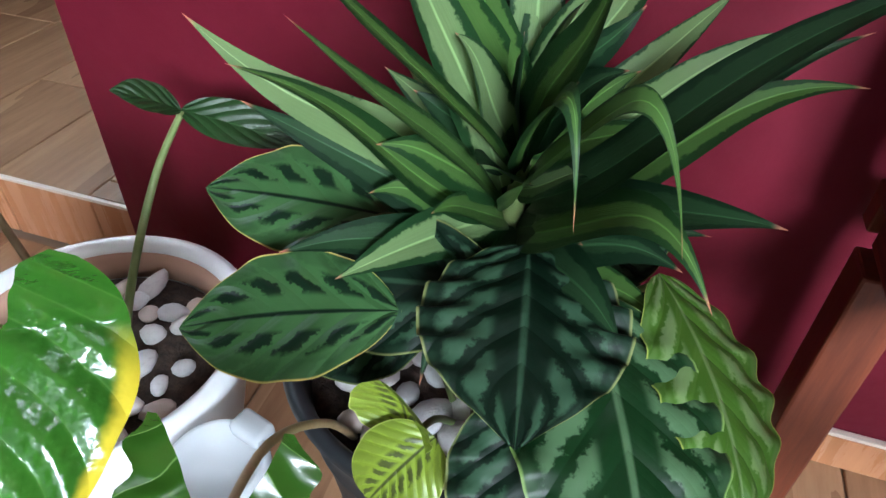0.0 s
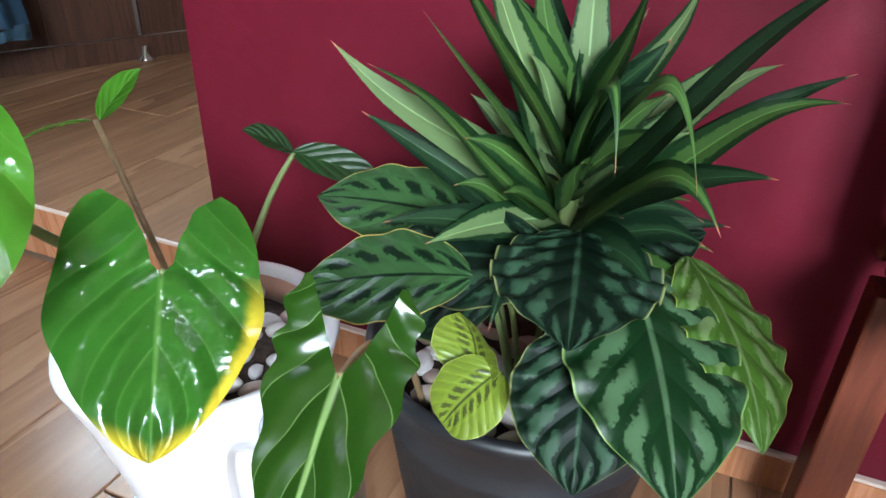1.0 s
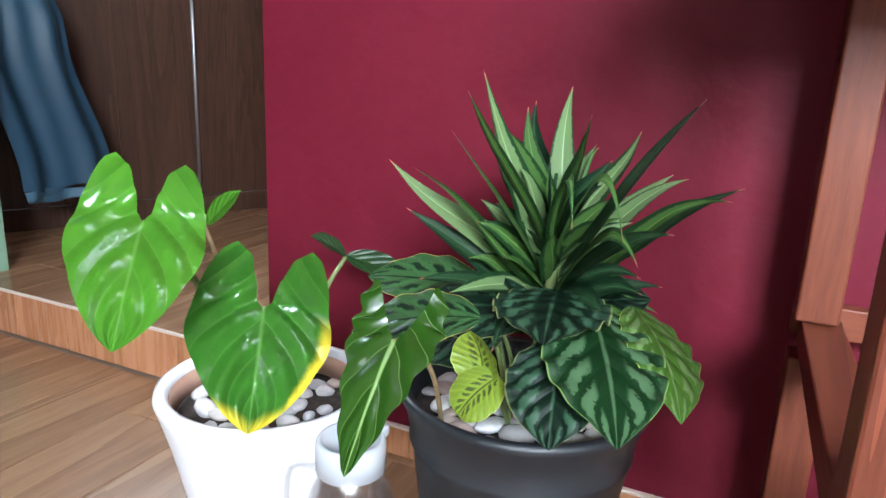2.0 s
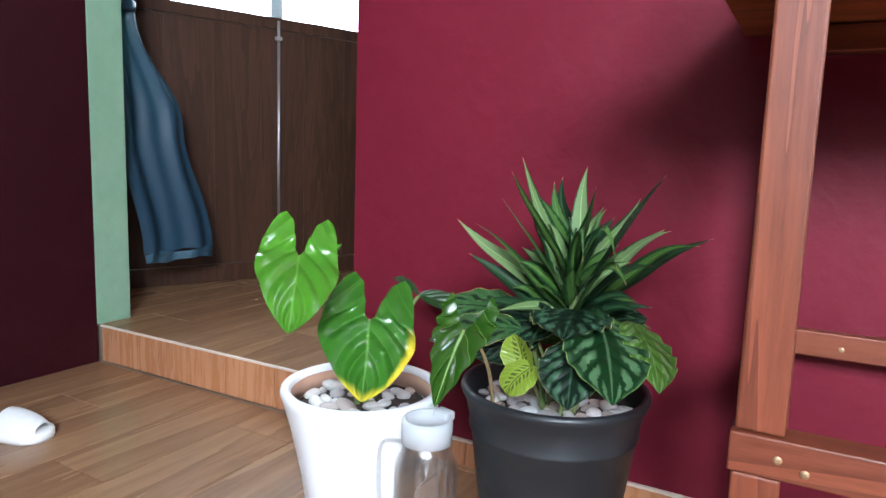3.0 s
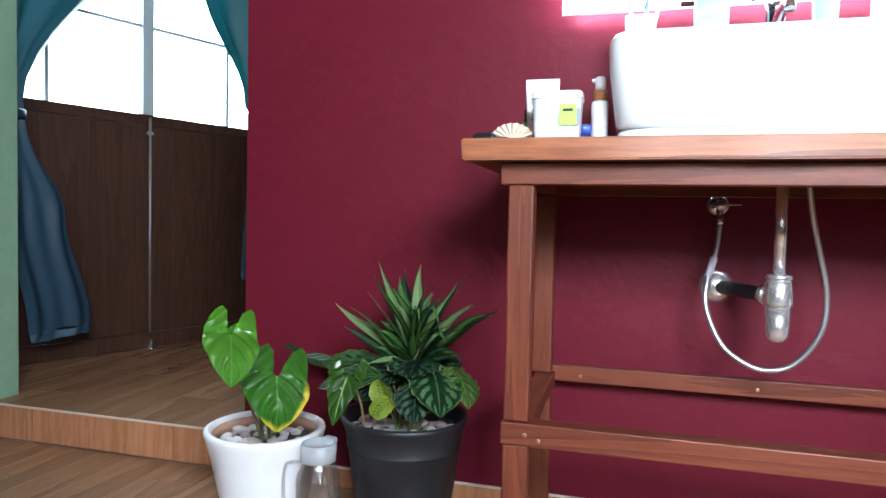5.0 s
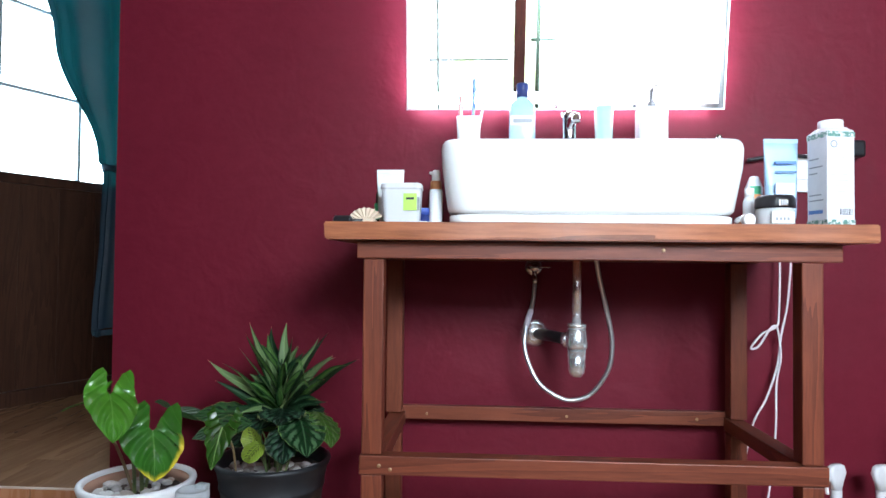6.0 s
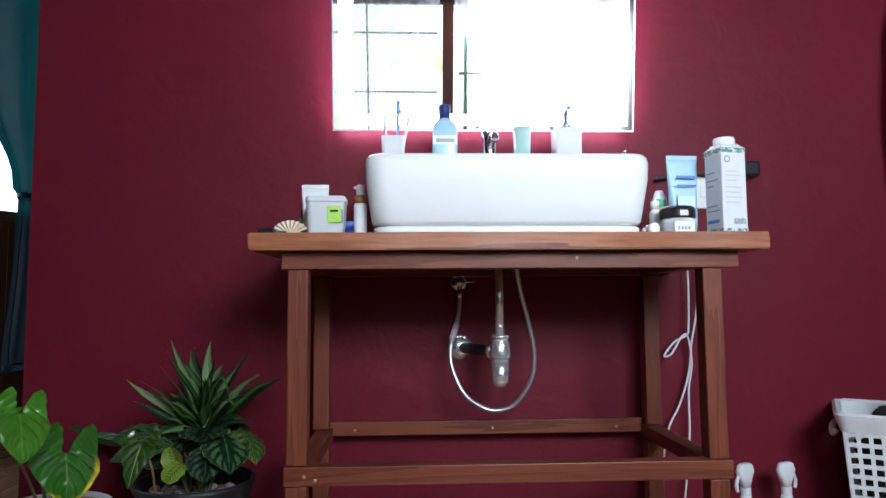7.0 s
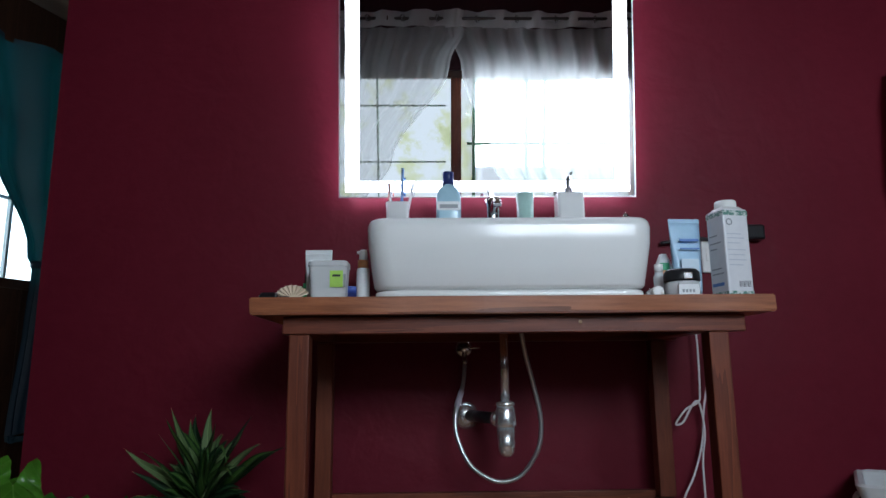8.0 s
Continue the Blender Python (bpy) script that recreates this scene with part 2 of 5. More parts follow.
# ---- fabrics ----
def cloth(name, colour, rough=0.85, sheer=0.0, through_light=0.25, tint=None):
    k = Mat(name, colour, rough)
    v = k.coords((1, 1, 1))
    weave = k.noise(v, 420, 2)
    fade = k.noise(v, 5, 4)
    k.colour(k.mix(colour, tuple(0.7 * c for c in colour), fade))
    k.bump(weave, 0.15, 0.0006)
    glow = k.node("ShaderNodeBsdfTranslucent")
    glow.inputs["Color"].default_value = (*(tint or colour), 1)
    m1 = k.node("ShaderNodeMixShader")
    m1.inputs[0].default_value = through_light
    k.link(k.b.outputs[0], m1.inputs[1])
    k.link(glow.outputs[0], m1.inputs[2])
    last = m1.outputs[0]
    if sheer:
        gap = k.node("ShaderNodeBsdfTransparent")
        m2 = k.node("ShaderNodeMixShader")
        m2.inputs[0].default_value = sheer
        k.link(last, m2.inputs[1])
        k.link(gap.outputs[0], m2.inputs[2])
        last = m2.outputs[0]
    k.link(last, k.t.nodes["Material Output"].inputs["Surface"])
    return k


TEAL = cloth("teal_curtain_cloth", (0.021, 0.058, 0.098), 0.5, 0.0, 0.05, (0.01, 0.13, 0.14))
SHEER = cloth("white_voile", (0.82, 0.82, 0.82), 0.9, 0.60, 0.32)
HEADER = cloth("white_voile_header", (0.80, 0.80, 0.80), 0.9, 0.12, 0.5)


def drape(rows, folds, depth, steps=72, phase=0.0, across=(1, 0, 0), out=(0, -1, 0)):
    """A hanging cloth. rows: (height, start, end, fold scale) measured along 'across'."""
    bm = bmesh.new()
    ax, ou = Vector(across), Vector(out)
    grid = []
    fine = []
    for (z0, a0, b0, s0), (z1, a1, b1, s1) in zip(rows, rows[1:]):
        for k in range(8):
            u = k / 8
            w = u * u * (3 - 2 * u)
            fine.append((z0 + (z1 - z0) * u, a0 + (a1 - a0) * w, b0 + (b1 - b0) * w, s0 + (s1 - s0) * w))
    fine.append(rows[-1])
    for n, (z, a, b, s) in enumerate(fine):
        line = []
        for k in range(steps + 1):
            u = k / steps
            wob = math.sin(2 * math.pi * folds * u + phase + 0.4 * math.sin(n * 0.21)) + 0.35 * math.sin(2 * math.pi * folds * 2.3 * u + n * 0.12)
            line.append(bm.verts.new(ax * (a + (b - a) * u) + ou * (depth * s * wob) + Vector((0, 0, z + 0.006 * math.sin(9 * u + n)))))
        grid.append(line)
    for r0, r1 in zip(grid, grid[1:]):
        for k in range(steps):
            bm.faces.new((r0[k], r0[k + 1], r1[k + 1], r1[k]))
    return bm


ROD_Z = 2.42
rod = thing("curtain_rod", "slim dark metal curtain rod over the window", "curtain rod", (0.1, Y_BACK + 0.09, ROD_Z))
part("bar", tube([(-1.45, 0, 0), (1.55, 0, 0)], 0.011, 12), Mat("rod_metal", (0.10, 0.09, 0.085), 0.3, 0.9), rod, smooth=True)
for x in (-1.46, 1.56):
    part("finial", lathe([(0, -0.03), (0.018, -0.018), (0.022, 0), (0.018, 0.018), (0, 0.03)], 16), CHROME, rod, smooth=True).location = (x, 0, 0)
for x in (-1.38, 1.48):
    part("bracket", box((x - 0.012, -0.09, -0.02), (x + 0.012, 0.0, -0.0115), 0.002), CHROME, rod)
for label, lines, x0, x1 in (
        ("sheer white voile curtain drawn aside, hanging from eyelets", [(2.36, -1.15, 0.16, 0.6), (2.10, -1.15, 0.06, 0.5), (1.45, -1.12, -0.34, 0.35), (1.05, -1.1, -0.62, 0.3), (0.6, -1.1, -0.5, 0.5)], -1.15, 0.16),
        ("sheer white voile curtain drawn aside, hanging from eyelets", [(2.36, 0.05, 1.55, 0.6), (2.10, 0.14, 1.55, 0.5), (1.45, 0.36, 1.55, 0.35), (1.05, 0.62, 1.55, 0.3), (0.6, 0.55, 1.55, 0.5)], 0.05, 1.55)):
    voile = thing("sheer_curtain", label, "curtain", ((x0 + x1) / 2, Y_BACK + 0.09, ROD_Z), group="sheer curtains at the window")
    shift = Matrix.Translation((-(x0 + x1) / 2, 0, -ROD_Z))
    n = 5.5
    front = 0.012 if x0 < -1 else -0.012
    part("voile", place(drape(lines, n * 1.7, 0.035, 110, 0.4, out=(0, 1, 0)), shift @ Matrix.Translation((0, front, 0))), SHEER, voile, smooth=True)
    part("header", place(drape([(2.47, x0, x1, 1.0), (2.36, x0, x1, 0.8)], n, 0.035, 90, 0.0, out=(0, 1, 0)), shift @ Matrix.Translation((0, front, 0))), HEADER, voile, "doubled white header band", smooth=True)
    for k in range(11):
        ring = lathe([(0.017, -0.004), (0.026, -0.004), (0.026, 0.004), (0.017, 0.004), (0.017, -0.004)], 20)
        part("eyelet", place(ring, shift @ Matrix.Translation((x0 + (x1 - x0) * (k + 0.5) / 11, front, ROD_Z)) @ pose(0, 0, 0, 0, 90, 35 if k % 2 else -35)), CHROME, voile)

# ---- alcove: timber door with a glazed upper half ----
panel = thing("glazed_door", "dark brown timber door with a glazed upper half", "door", (-2.42, 0.95, STEP), kind="structure")
panel.rotation_euler = (0, 0, radians(67))
PX0, PX1 = -0.85, 0.95
for k in range(9):
    a = PX0 + 0.2 * k
    part("board", box((a, 0, 0.075), (a + 0.1994, 0.035, 1.065), 0.0008, 1), DARK_WOOD, panel)
part("backing", box((PX0, 0.0355, 0.075), (PX1, 0.042, 1.065)), DARK_WOOD, panel)
part("sill_rail", box((PX0, -0.012, 1.066), (PX1, 0.045, 1.115), 0.004), DARK_WOOD, panel)
part("threshold", box((PX0, -0.015, 0.0), (PX1, 0.05, 0.074), 0.004), DARK_WOOD, panel)
part("head_rail", box((PX0, -0.01, 2.35), (PX1, 0.045, 2.63), 0.004), DARK_WOOD, panel)
FRAME_BLUE = Mat("pale_grey_frame", (0.42, 0.50, 0.52), 0.5)
for x, w in ((-0.84, 0.05), (0.02, 0.055), (0.93, 0.05)):
    part("stile", box((x - w / 2, -0.006, 1.116), (x + w / 2, 0.04, 2.349), 0.003), FRAME_BLUE, panel)
for x0, x1, xm in ((-0.815, -0.0075, -0.42), (0.0475, 0.905, 0.45)):
    part("glazing_bar", box((xm - 0.008, 0.0, 1.116), (xm + 0.008, 0.03, 2.349), 0.002), FRAME_BLUE, panel)
    for z in (1.53, 1.94):
        part("glazing_bar", box((x0, 0.002, z - 0.008), (xm - 0.009, 0.028, z + 0.008), 0.002), FRAME_BLUE, panel)
        part("glazing_bar", box((xm + 0.009, 0.002, z - 0.008), (x1, 0.028, z + 0.008), 0.002), FRAME_BLUE, panel)
    p = part("pane", box((x0, 0.013, 1.12), (x1, 0.017, 2.345)), PANE, panel)
    p.visible_shadow = False
bolt = thing("drop_bolt", "long pale metal drop bolt on the brown door", "door bolt", (-2.42, 0.95, STEP))
bolt.rotation_euler = (0, 0, radians(67))
part("rod", tube([(0.02, -0.022, 0.08), (0.02, -0.022, 1.1)], 0.006, 10), STEEL, bolt, smooth=True)
part("foot", lathe([(0.03, 0), (0.03, 0.008), (0.012, 0.02), (0.012, 0.05), (0, 0.05)], 20), CHROME, bolt, smooth=True).location = (0.02, -0.04, 0.0)
part("keeper", box((0.006, -0.030, 1.02), (0.034, -0.0125, 1.035), 0.002), STEEL, bolt)
back = structure("backdrop_daylight", box((-1.6, 0.5, -0.6), (1.6, 0.52, 3.2)), OUT2, "blown-out white daylight outside the alcove door", "backdrop")
back.matrix_world = pose(-2.42, 0.95, STEP, 0, 0, 67) @ Matrix.Translation((0, 0.25, 0))
# walls that meet the glazed door on both sides
bm = box((0.951, -0.03, 0.0), (1.9, 0.06, H - STEP))
structure("alcove_wall_door", place(bm, pose(-2.42, 0.95, STEP, 0, 0, 67)), DARK_WOOD, "dark brown wood-panelled alcove wall", "wall")

for at, label, rows, ax in (
        ((-2.33, 0.28, 0.0), "teal curtain gathered by a tie-back, lower part hanging free", [(2.5, -0.15, 0.62, 1.2), (1.9, -0.15, 0.42, 1.0), (1.16, -0.16, -0.055, 0.35), (1.08, -0.16, -0.045, 0.3), (0.75, -0.14, 0.14, 0.6), (0.30, -0.05, 0.265, 0.5)], (0, 1, 0)),
        ((-2.17, 1.42, 0.0), "teal curtain gathered by a tie-back, lower part hanging free", [(2.5, -0.50, 0.16, 1.2), (1.9, -0.30, 0.16, 1.0), (1.36, -0.02, 0.15, 0.35), (1.28, 0.02, 0.15, 0.3), (1.0, 0.0, 0.16, 0.6), (0.45, -0.04, 0.16, 0.8)], (0.39, 0.92, 0))):
    cur = thing("curtain", label, "curtain", at, group="teal curtains in the alcove")
    cloth_part = part("cloth", drape(rows, 1.5, 0.034, 64, 0.8, across=ax, out=(1, 0, 0)), TEAL, cur, smooth=True)
    zt = rows[3][0] + 0.03
    mid = Vector(ax) * ((rows[2][1] + rows[2][2]) / 2)
    band = lathe([(0.050, -0.018), (0.056, -0.012), (0.056, 0.012), (0.050, 0.018), (0.050, -0.018)], 24)
    part("tie_back", place(band, Matrix.Translation(mid + Vector((0, 0, zt))) @ Matrix.Diagonal((0.6, 1, 1, 1))), TEAL, cur, smooth=True)
    part("hem", drape([(rows[-1][0], rows[-1][1], rows[-1][2], 0.5), (rows[-1][0] - 0.035, rows[-1][1] + 0.005, rows[-1][2] + 0.004, 0.5)], 1.5, 0.034, 64, 0.8, across=ax, out=(1, 0, 0)), cloth("teal_hem", (0.055, 0.125, 0.18), 0.6), cloth_part, "lighter sewn hem", smooth=True)

# ---- vanity ----
TX0, TX1, TY0, TY1, TOP = -0.478, 0.670, -0.566, -0.03, 0.900
LEG = 0.045
vanity = thing("vanity_table", "reddish-brown oiled wooden vanity table with open lower frame", "table", (0.1, -0.3, 0))


def under(name, bm, material, parent, label="", smooth=False):
    """A part given in world metres, hung under its thing."""
    return part(name, place(bm, Matrix.Translation(-Vector(parent.location))), material, parent, label, smooth)


def slab():
    bm = box((TX0, TY0, TOP - 0.038), (TX1, TY1, TOP))
    bmesh.ops.subdivide_edges(bm, edges=[e for e in bm.edges if abs(e.verts[0].co.x - e.verts[1].co.x) > 0.5], cuts=40, use_grid_fill=True)
    for v in bm.verts:
        edge = noise.noise(Vector((v.co.x * 5, v.co.y * 3, v.co.z * 9)))
        if v.co.y < -0.5:
            v.co.y += 0.006 * edge
        if v.co.x < TX0 + 0.02:
            v.co.x += 0.012 * edge
        v.co.z += 0.0015 * edge
    bmesh.ops.bevel(bm, geom=[e for e in bm.edges if e.calc_face_angle(0) > 0.8], offset=0.003, segments=2, affect="EDGES")
    return bm


under("tabletop", slab(), SLAB, vanity, "thick teak slab with a raw edge")
under("apron", box((-0.417, -0.526, 0.822), (0.615, -0.488, 0.860), 0.002), TEAK_X, vanity)
under("apron", box((-0.417, -0.105, 0.822), (0.615, -0.067, 0.860), 0.002), TEAK_X, vanity)
for xf, xb in ((-0.380, -0.386), (0.553, 0.560)):
    under("apron", box((xf - LEG / 2, -0.486, 0.824), (xf + LEG / 2, -0.107, 0.860), 0.002), TEAK_Y, vanity)
    for x, y in ((xf, -0.503), (xb, -0.088)):
        under("leg", box((x - LEG / 2, y - LEG / 2, 0.396), (x + LEG / 2, y + LEG / 2, 0.821), 0.003), TEAK_Z, vanity)
        under("leg", box((x - LEG / 2, y - LEG / 2, 0.0), (x + LEG / 2, y + LEG / 2, 0.352), 0.003), TEAK_Z, vanity, "lower leg under the frame joint")
    under("shelf_rail", box((xf - 0.020, -0.489, 0.358), (xf + 0.024, -0.072, 0.393), 0.002), TEAK_Y, vanity)
under("shelf_rail", box((-0.406, -0.530, 0.3535), (0.583, -0.490, 0.3945), 0.002), TEAK_X, vanity)
under("shelf_rail", box((-0.408, -0.071, 0.369), (0.588, -0.048, 0.408), 0.002), TEAK_X, vanity)
BRASS = Mat("brass_screw", (0.34, 0.22, 0.13), 0.45, 0.8)
for x, y, z in ((-0.295, -0.071, 0.385), (0.10, -0.071, 0.386), (0.46, -0.071, 0.386), (-0.362, -0.530, 0.374), (-0.338, -0.530, 0.366), (0.243, -0.526, 0.845)):
    under("screw", place(lathe([(0.0042, 0), (0.0042, 0.0012), (0.002, 0.002), (0, 0.002)], 12), Matrix.Translation((x, y, z)) @ pose(0, 0, 0, 90)), BRASS, vanity, "small brass screw head")

# ---- mirror ----
LED = Mat("led_diffuser", (1, 1, 1), 0.5)
LED.set("Emission Color", (0.90, 0.88, 1, 1)).set("Emission Strength", 26)
MIRROR = Mat("mirror_silver", (0.90, 0.92, 0.93), 0.01, 1.0)
ALU = Mat("brushed_aluminium", (0.6, 0.61, 0.63), 0.3, 1.0)
# added glow that stands in for bloom round the mirror
HALO_GLOW = Mat("halo_glow", (1, 1, 1), 0.5)
HALO_GLOW.set("Emission Color", (0.86, 0.84, 1, 1)).set("Emission Strength", 42)
mirror = thing("led_mirror", "rectangular wall mirror with a glowing white border, leaning forward", "mirror", (0.0905, -0.030, 1.265))
mirror.rotation_euler = (radians(8.3), 0, 0)
part("glass", box((-0.4535, -0.006, 0.004), (0.4535, -0.002, 0.846)), MIRROR, mirror)
part("back_box", box((-0.40, -0.0015, 0.05), (0.40, 0.022, 0.80), 0.004), ALU, mirror, "thin aluminium housing")
for lo, hi in (((-0.4575, 0), (-0.4537, 0.85)), ((0.4537, 0), (0.4575, 0.85)), ((-0.4535, 0), (0.4535, 0.0038)), ((-0.4535, 0.8462), (0.4535, 0.85))):
    part("rim", box((lo[0], -0.008, lo[1]), (hi[0], 0.0, hi[1])), ALU, mirror)
for lo, hi in (((-0.437, 0.018), (-0.395, 0.832)), ((0.395, 0.018), (0.437, 0.832)), ((-0.394, 0.018), (0.394, 0.050)), ((-0.394, 0.80), (0.394, 0.832))):
    part("light_strip", box((lo[0], -0.010, lo[1]), (hi[0], -0.0065, hi[1])), LED, mirror, "glowing frosted white strip")

# made-up strips behind the glass, throwing a halo on the wall
for lo, hi in (((-0.448, 0.03), (-0.432, 0.82)), ((0.432, 0.03), (0.448, 0.82)), ((-0.43, 0.008), (0.43, 0.022))):
    part("halo_strip", box((lo[0], 0.001, lo[1]), (hi[0], 0.007, hi[1])), HALO_GLOW, mirror, "added glow strip behind the glass for the halo")

# ---- sink ----
def rounded_slab(w, d, r, n=10):
    pts = []
    for cx, cy, a0 in ((w / 2 - r, d / 2 - r, 0), (-w / 2 + r, d / 2 - r, 90), (-w / 2 + r, -d / 2 + r, 180), (w / 2 - r, -d / 2 + r, 270)):
        for k in range(n + 1):
            a = radians(a0 + 90 * k / n)
            pts.append((cx + r * math.cos(a), cy + r * math.sin(a)))
    return pts


def loft(sections, cap_first=True, cap_last=True):
    """Skins rounded rectangles (width, depth, radius, height)."""
    bm = bmesh.new()
    rings = [[bm.verts.new((x, y, z)) for x, y in rounded_slab(w, d, r)] for w, d, r, z in sections]
    n = len(rings[0])
    for a, b in zip(rings, rings[1:]):
        for k in range(n):
            bm.faces.new((a[k], a[(k + 1) % n], b[(k + 1) % n], b[k]))
    if cap_first:
        bm.faces.new(rings[0])
    if cap_last:
        bm.faces.new(rings[-1])
    return bm


sink = thing("vessel_sink", "white glazed ceramic rectangular vessel sink on the slab", "sink", (0.098, -0.295, TOP))
SW, SD = 0.672, 0.43
part("basin", loft([(SW - 0.040, SD - 0.04, 0.05, 0.0), (SW - 0.038, SD - 0.038, 0.05, 0.019), (SW - 0.044, SD - 0.044, 0.05, 0.022), (SW - 0.072, SD - 0.072, 0.05, 0.0225), (SW - 0.072, SD - 0.072, 0.05, 0.027), (SW - 0.040, SD - 0.040, 0.055, 0.0275), (SW - 0.030, SD - 0.032, 0.055, 0.034),
                    (SW - 0.018, SD - 0.018, 0.055, 0.075), (SW - 0.004, SD - 0.004, 0.05, 0.13), (SW, SD, 0.05, 0.17), (SW - 0.004, SD - 0.004, 0.05, 0.182), (SW - 0.014, SD - 0.014, 0.046, 0.189),
                    (SW - 0.030, SD - 0.03, 0.04, 0.189), (SW - 0.040, SD - 0.04, 0.04, 0.180), (SW - 0.07, SD - 0.07, 0.05, 0.06), (SW - 0.2, SD - 0.2, 0.05, 0.04)]), CERAMIC, sink, smooth=True)
part("drain", lathe([(0.026, 0.040), (0.026, 0.044), (0.02, 0.046), (0, 0.046)], 24), CHROME, sink, "chrome drain", smooth=True)
for k in range(2):
    part("overflow_stud", lathe([(0.007, 0), (0.007, 0.006), (0.004, 0.010), (0, 0.011)], 14), CHROME, sink, smooth=True).location = (0.27 - 0.001 * k, -0.205 + 0.41 * k, 0.188)

# ---- plumbing under the table ----
valve = thing("angle_valve", "chrome angle valve on the wall with a small lever", "valve", (0.010, 0, 0.806))
part("flange", place(lathe([(0.027, 0), (0.027, 0.003), (0.018, 0.010), (0, 0.010)], 24), pose(0, -0.0005, 0, 90)), CHROME, valve, smooth=True)
part("stem", place(lathe([(0.011, 0.010), (0.011, 0.045), (0.014, 0.046), (0.014, 0.062), (0, 0.064)], 18), pose(0, 0, 0, 90)), CHROME, valve, smooth=True)
part("outlet", lathe([(0.006, -0.048), (0.009, -0.046), (0.009, -0.030), (0.007, -0.028), (0.007, -0.012), (0, -0.012)], 14), CHROME, valve, smooth=True).location = (0, -0.045, 0)
part("lever", tube([(0.008, -0.055, 0), (0.045, -0.055, 0.0)], 0.0028, 8), CHROME, valve, smooth=True)
hose = thing("supply_hose", "grey braided steel water hose hanging in a loop", "hose", (0.10, -0.15, 0.6))
under("hose", tube([(0.010, -0.048, 0.757), (0.003, -0.06, 0.70), (-0.018, -0.09, 0.635), (-0.020, -0.11, 0.57), (0.012, -0.13, 0.495), (0.060, -0.145, 0.458), (0.105, -0.15, 0.448), (0.155, -0.155, 0.468), (0.198, -0.165, 0.535), (0.206, -0.17, 0.612), (0.188, -0.18, 0.70), (0.166, -0.20, 0.78), (0.150, -0.22, 0.862)], 0.0062, 10), STEEL, hose, smooth=True)
under("ferrule", tube([(-0.002, -0.069, 0.683), (-0.017, -0.088, 0.640)], 0.0085, 10), Mat("lilac_sleeve", (0.55, 0.50, 0.58), 0.4), hose, "pale lilac sleeve", smooth=True)
TRAP_CHROME = Mat("satin_chrome", (0.92, 0.92, 0.93), 0.24, 0.85)
trap = thing("bottle_trap", "chrome bottle trap under the sink", "drain trap", (0.108, -0.20, 0.60))
part("tailpipe", lathe([(0.012, 0.055), (0.012, 0.262), (0, 0.262)], 24), TRAP_CHROME, trap, smooth=True)
part("collar", lathe([(0.020, 0.047), (0.026, 0.049), (0.026, 0.057), (0.018, 0.060), (0, 0.060)], 24), TRAP_CHROME, trap, smooth=True)
part("body", lathe([(0.027, -0.006), (0.029, 0.0), (0.025, 0.042), (0.021, 0.047), (0, 0.047)], 28), TRAP_CHROME, trap, smooth=True)
part("cup", lathe([(0, -0.083), (0.013, -0.080), (0.021, -0.070), (0.023, -0.055), (0.024, -0.007), (0, -0.007)], 28), TRAP_CHROME, trap, smooth=True)
part("waste_pipe", place(lathe([(0.016, 0), (0.016, 0.215), (0, 0.215)], 20), Matrix.Translation((-0.003, 0.028, 0.012)) @ Vector((-0.088, 0.17, 0)).to_track_quat("Z", "Y").to_matrix().to_4x4()), BLACK_PLASTIC, trap, "black waste pipe", smooth=True)
part("nut", place(lathe([(0.021, 0), (0.023, 0.004), (0.023, 0.016), (0.018, 0.020), (0, 0.02)], 20), Matrix.Translation((-0.012, 0.027, 0.012)) @ Vector((-0.088, 0.17, 0)).to_track_quat("Z", "Y").to_matrix().to_4x4()), TRAP_CHROME, trap, smooth=True)
part("wall_flange", place(lathe([(0.040, 0), (0.040, 0.004), (0.030, 0.012), (0.020, 0.020), (0, 0.02)], 28), pose(-0.096, 0.1995, 0.012, 90)), TRAP_CHROME, trap, smooth=True)
CORD = Mat("white_cable", (0.70, 0.66, 0.66), 0.5)
cord = thing("power_cord", "two white cables hanging with a tied loop", "cable", (0.69, -0.035, 0.6))
under("cable", tube([(0.697, -0.04, 0.90), (0.700, -0.04, 0.80), (0.697, -0.04, 0.68), (0.690, -0.04, 0.645), (0.650, -0.045, 0.625), (0.618, -0.045, 0.585), (0.640, -0.045, 0.590), (0.672, -0.045, 0.640), (0.692, -0.042, 0.640), (0.702, -0.04, 0.56), (0.690, -0.04, 0.48), (0.686, -0.04, 0.33), (0.66, -0.03, 0.1), (0.62, -0.03, 0.01)], 0.0031, 8), CORD, cord, smooth=True)
under("cable", tube([(0.740, -0.03, 0.90), (0.726, -0.032, 0.72), (0.706, -0.034, 0.62), (0.694, -0.034, 0.53), (0.664, -0.034, 0.44), (0.625, -0.034, 0.36), (0.60, -0.03, 0.2), (0.60, -0.03, 0.01)], 0.0031, 8), CORD, cord, smooth=True)

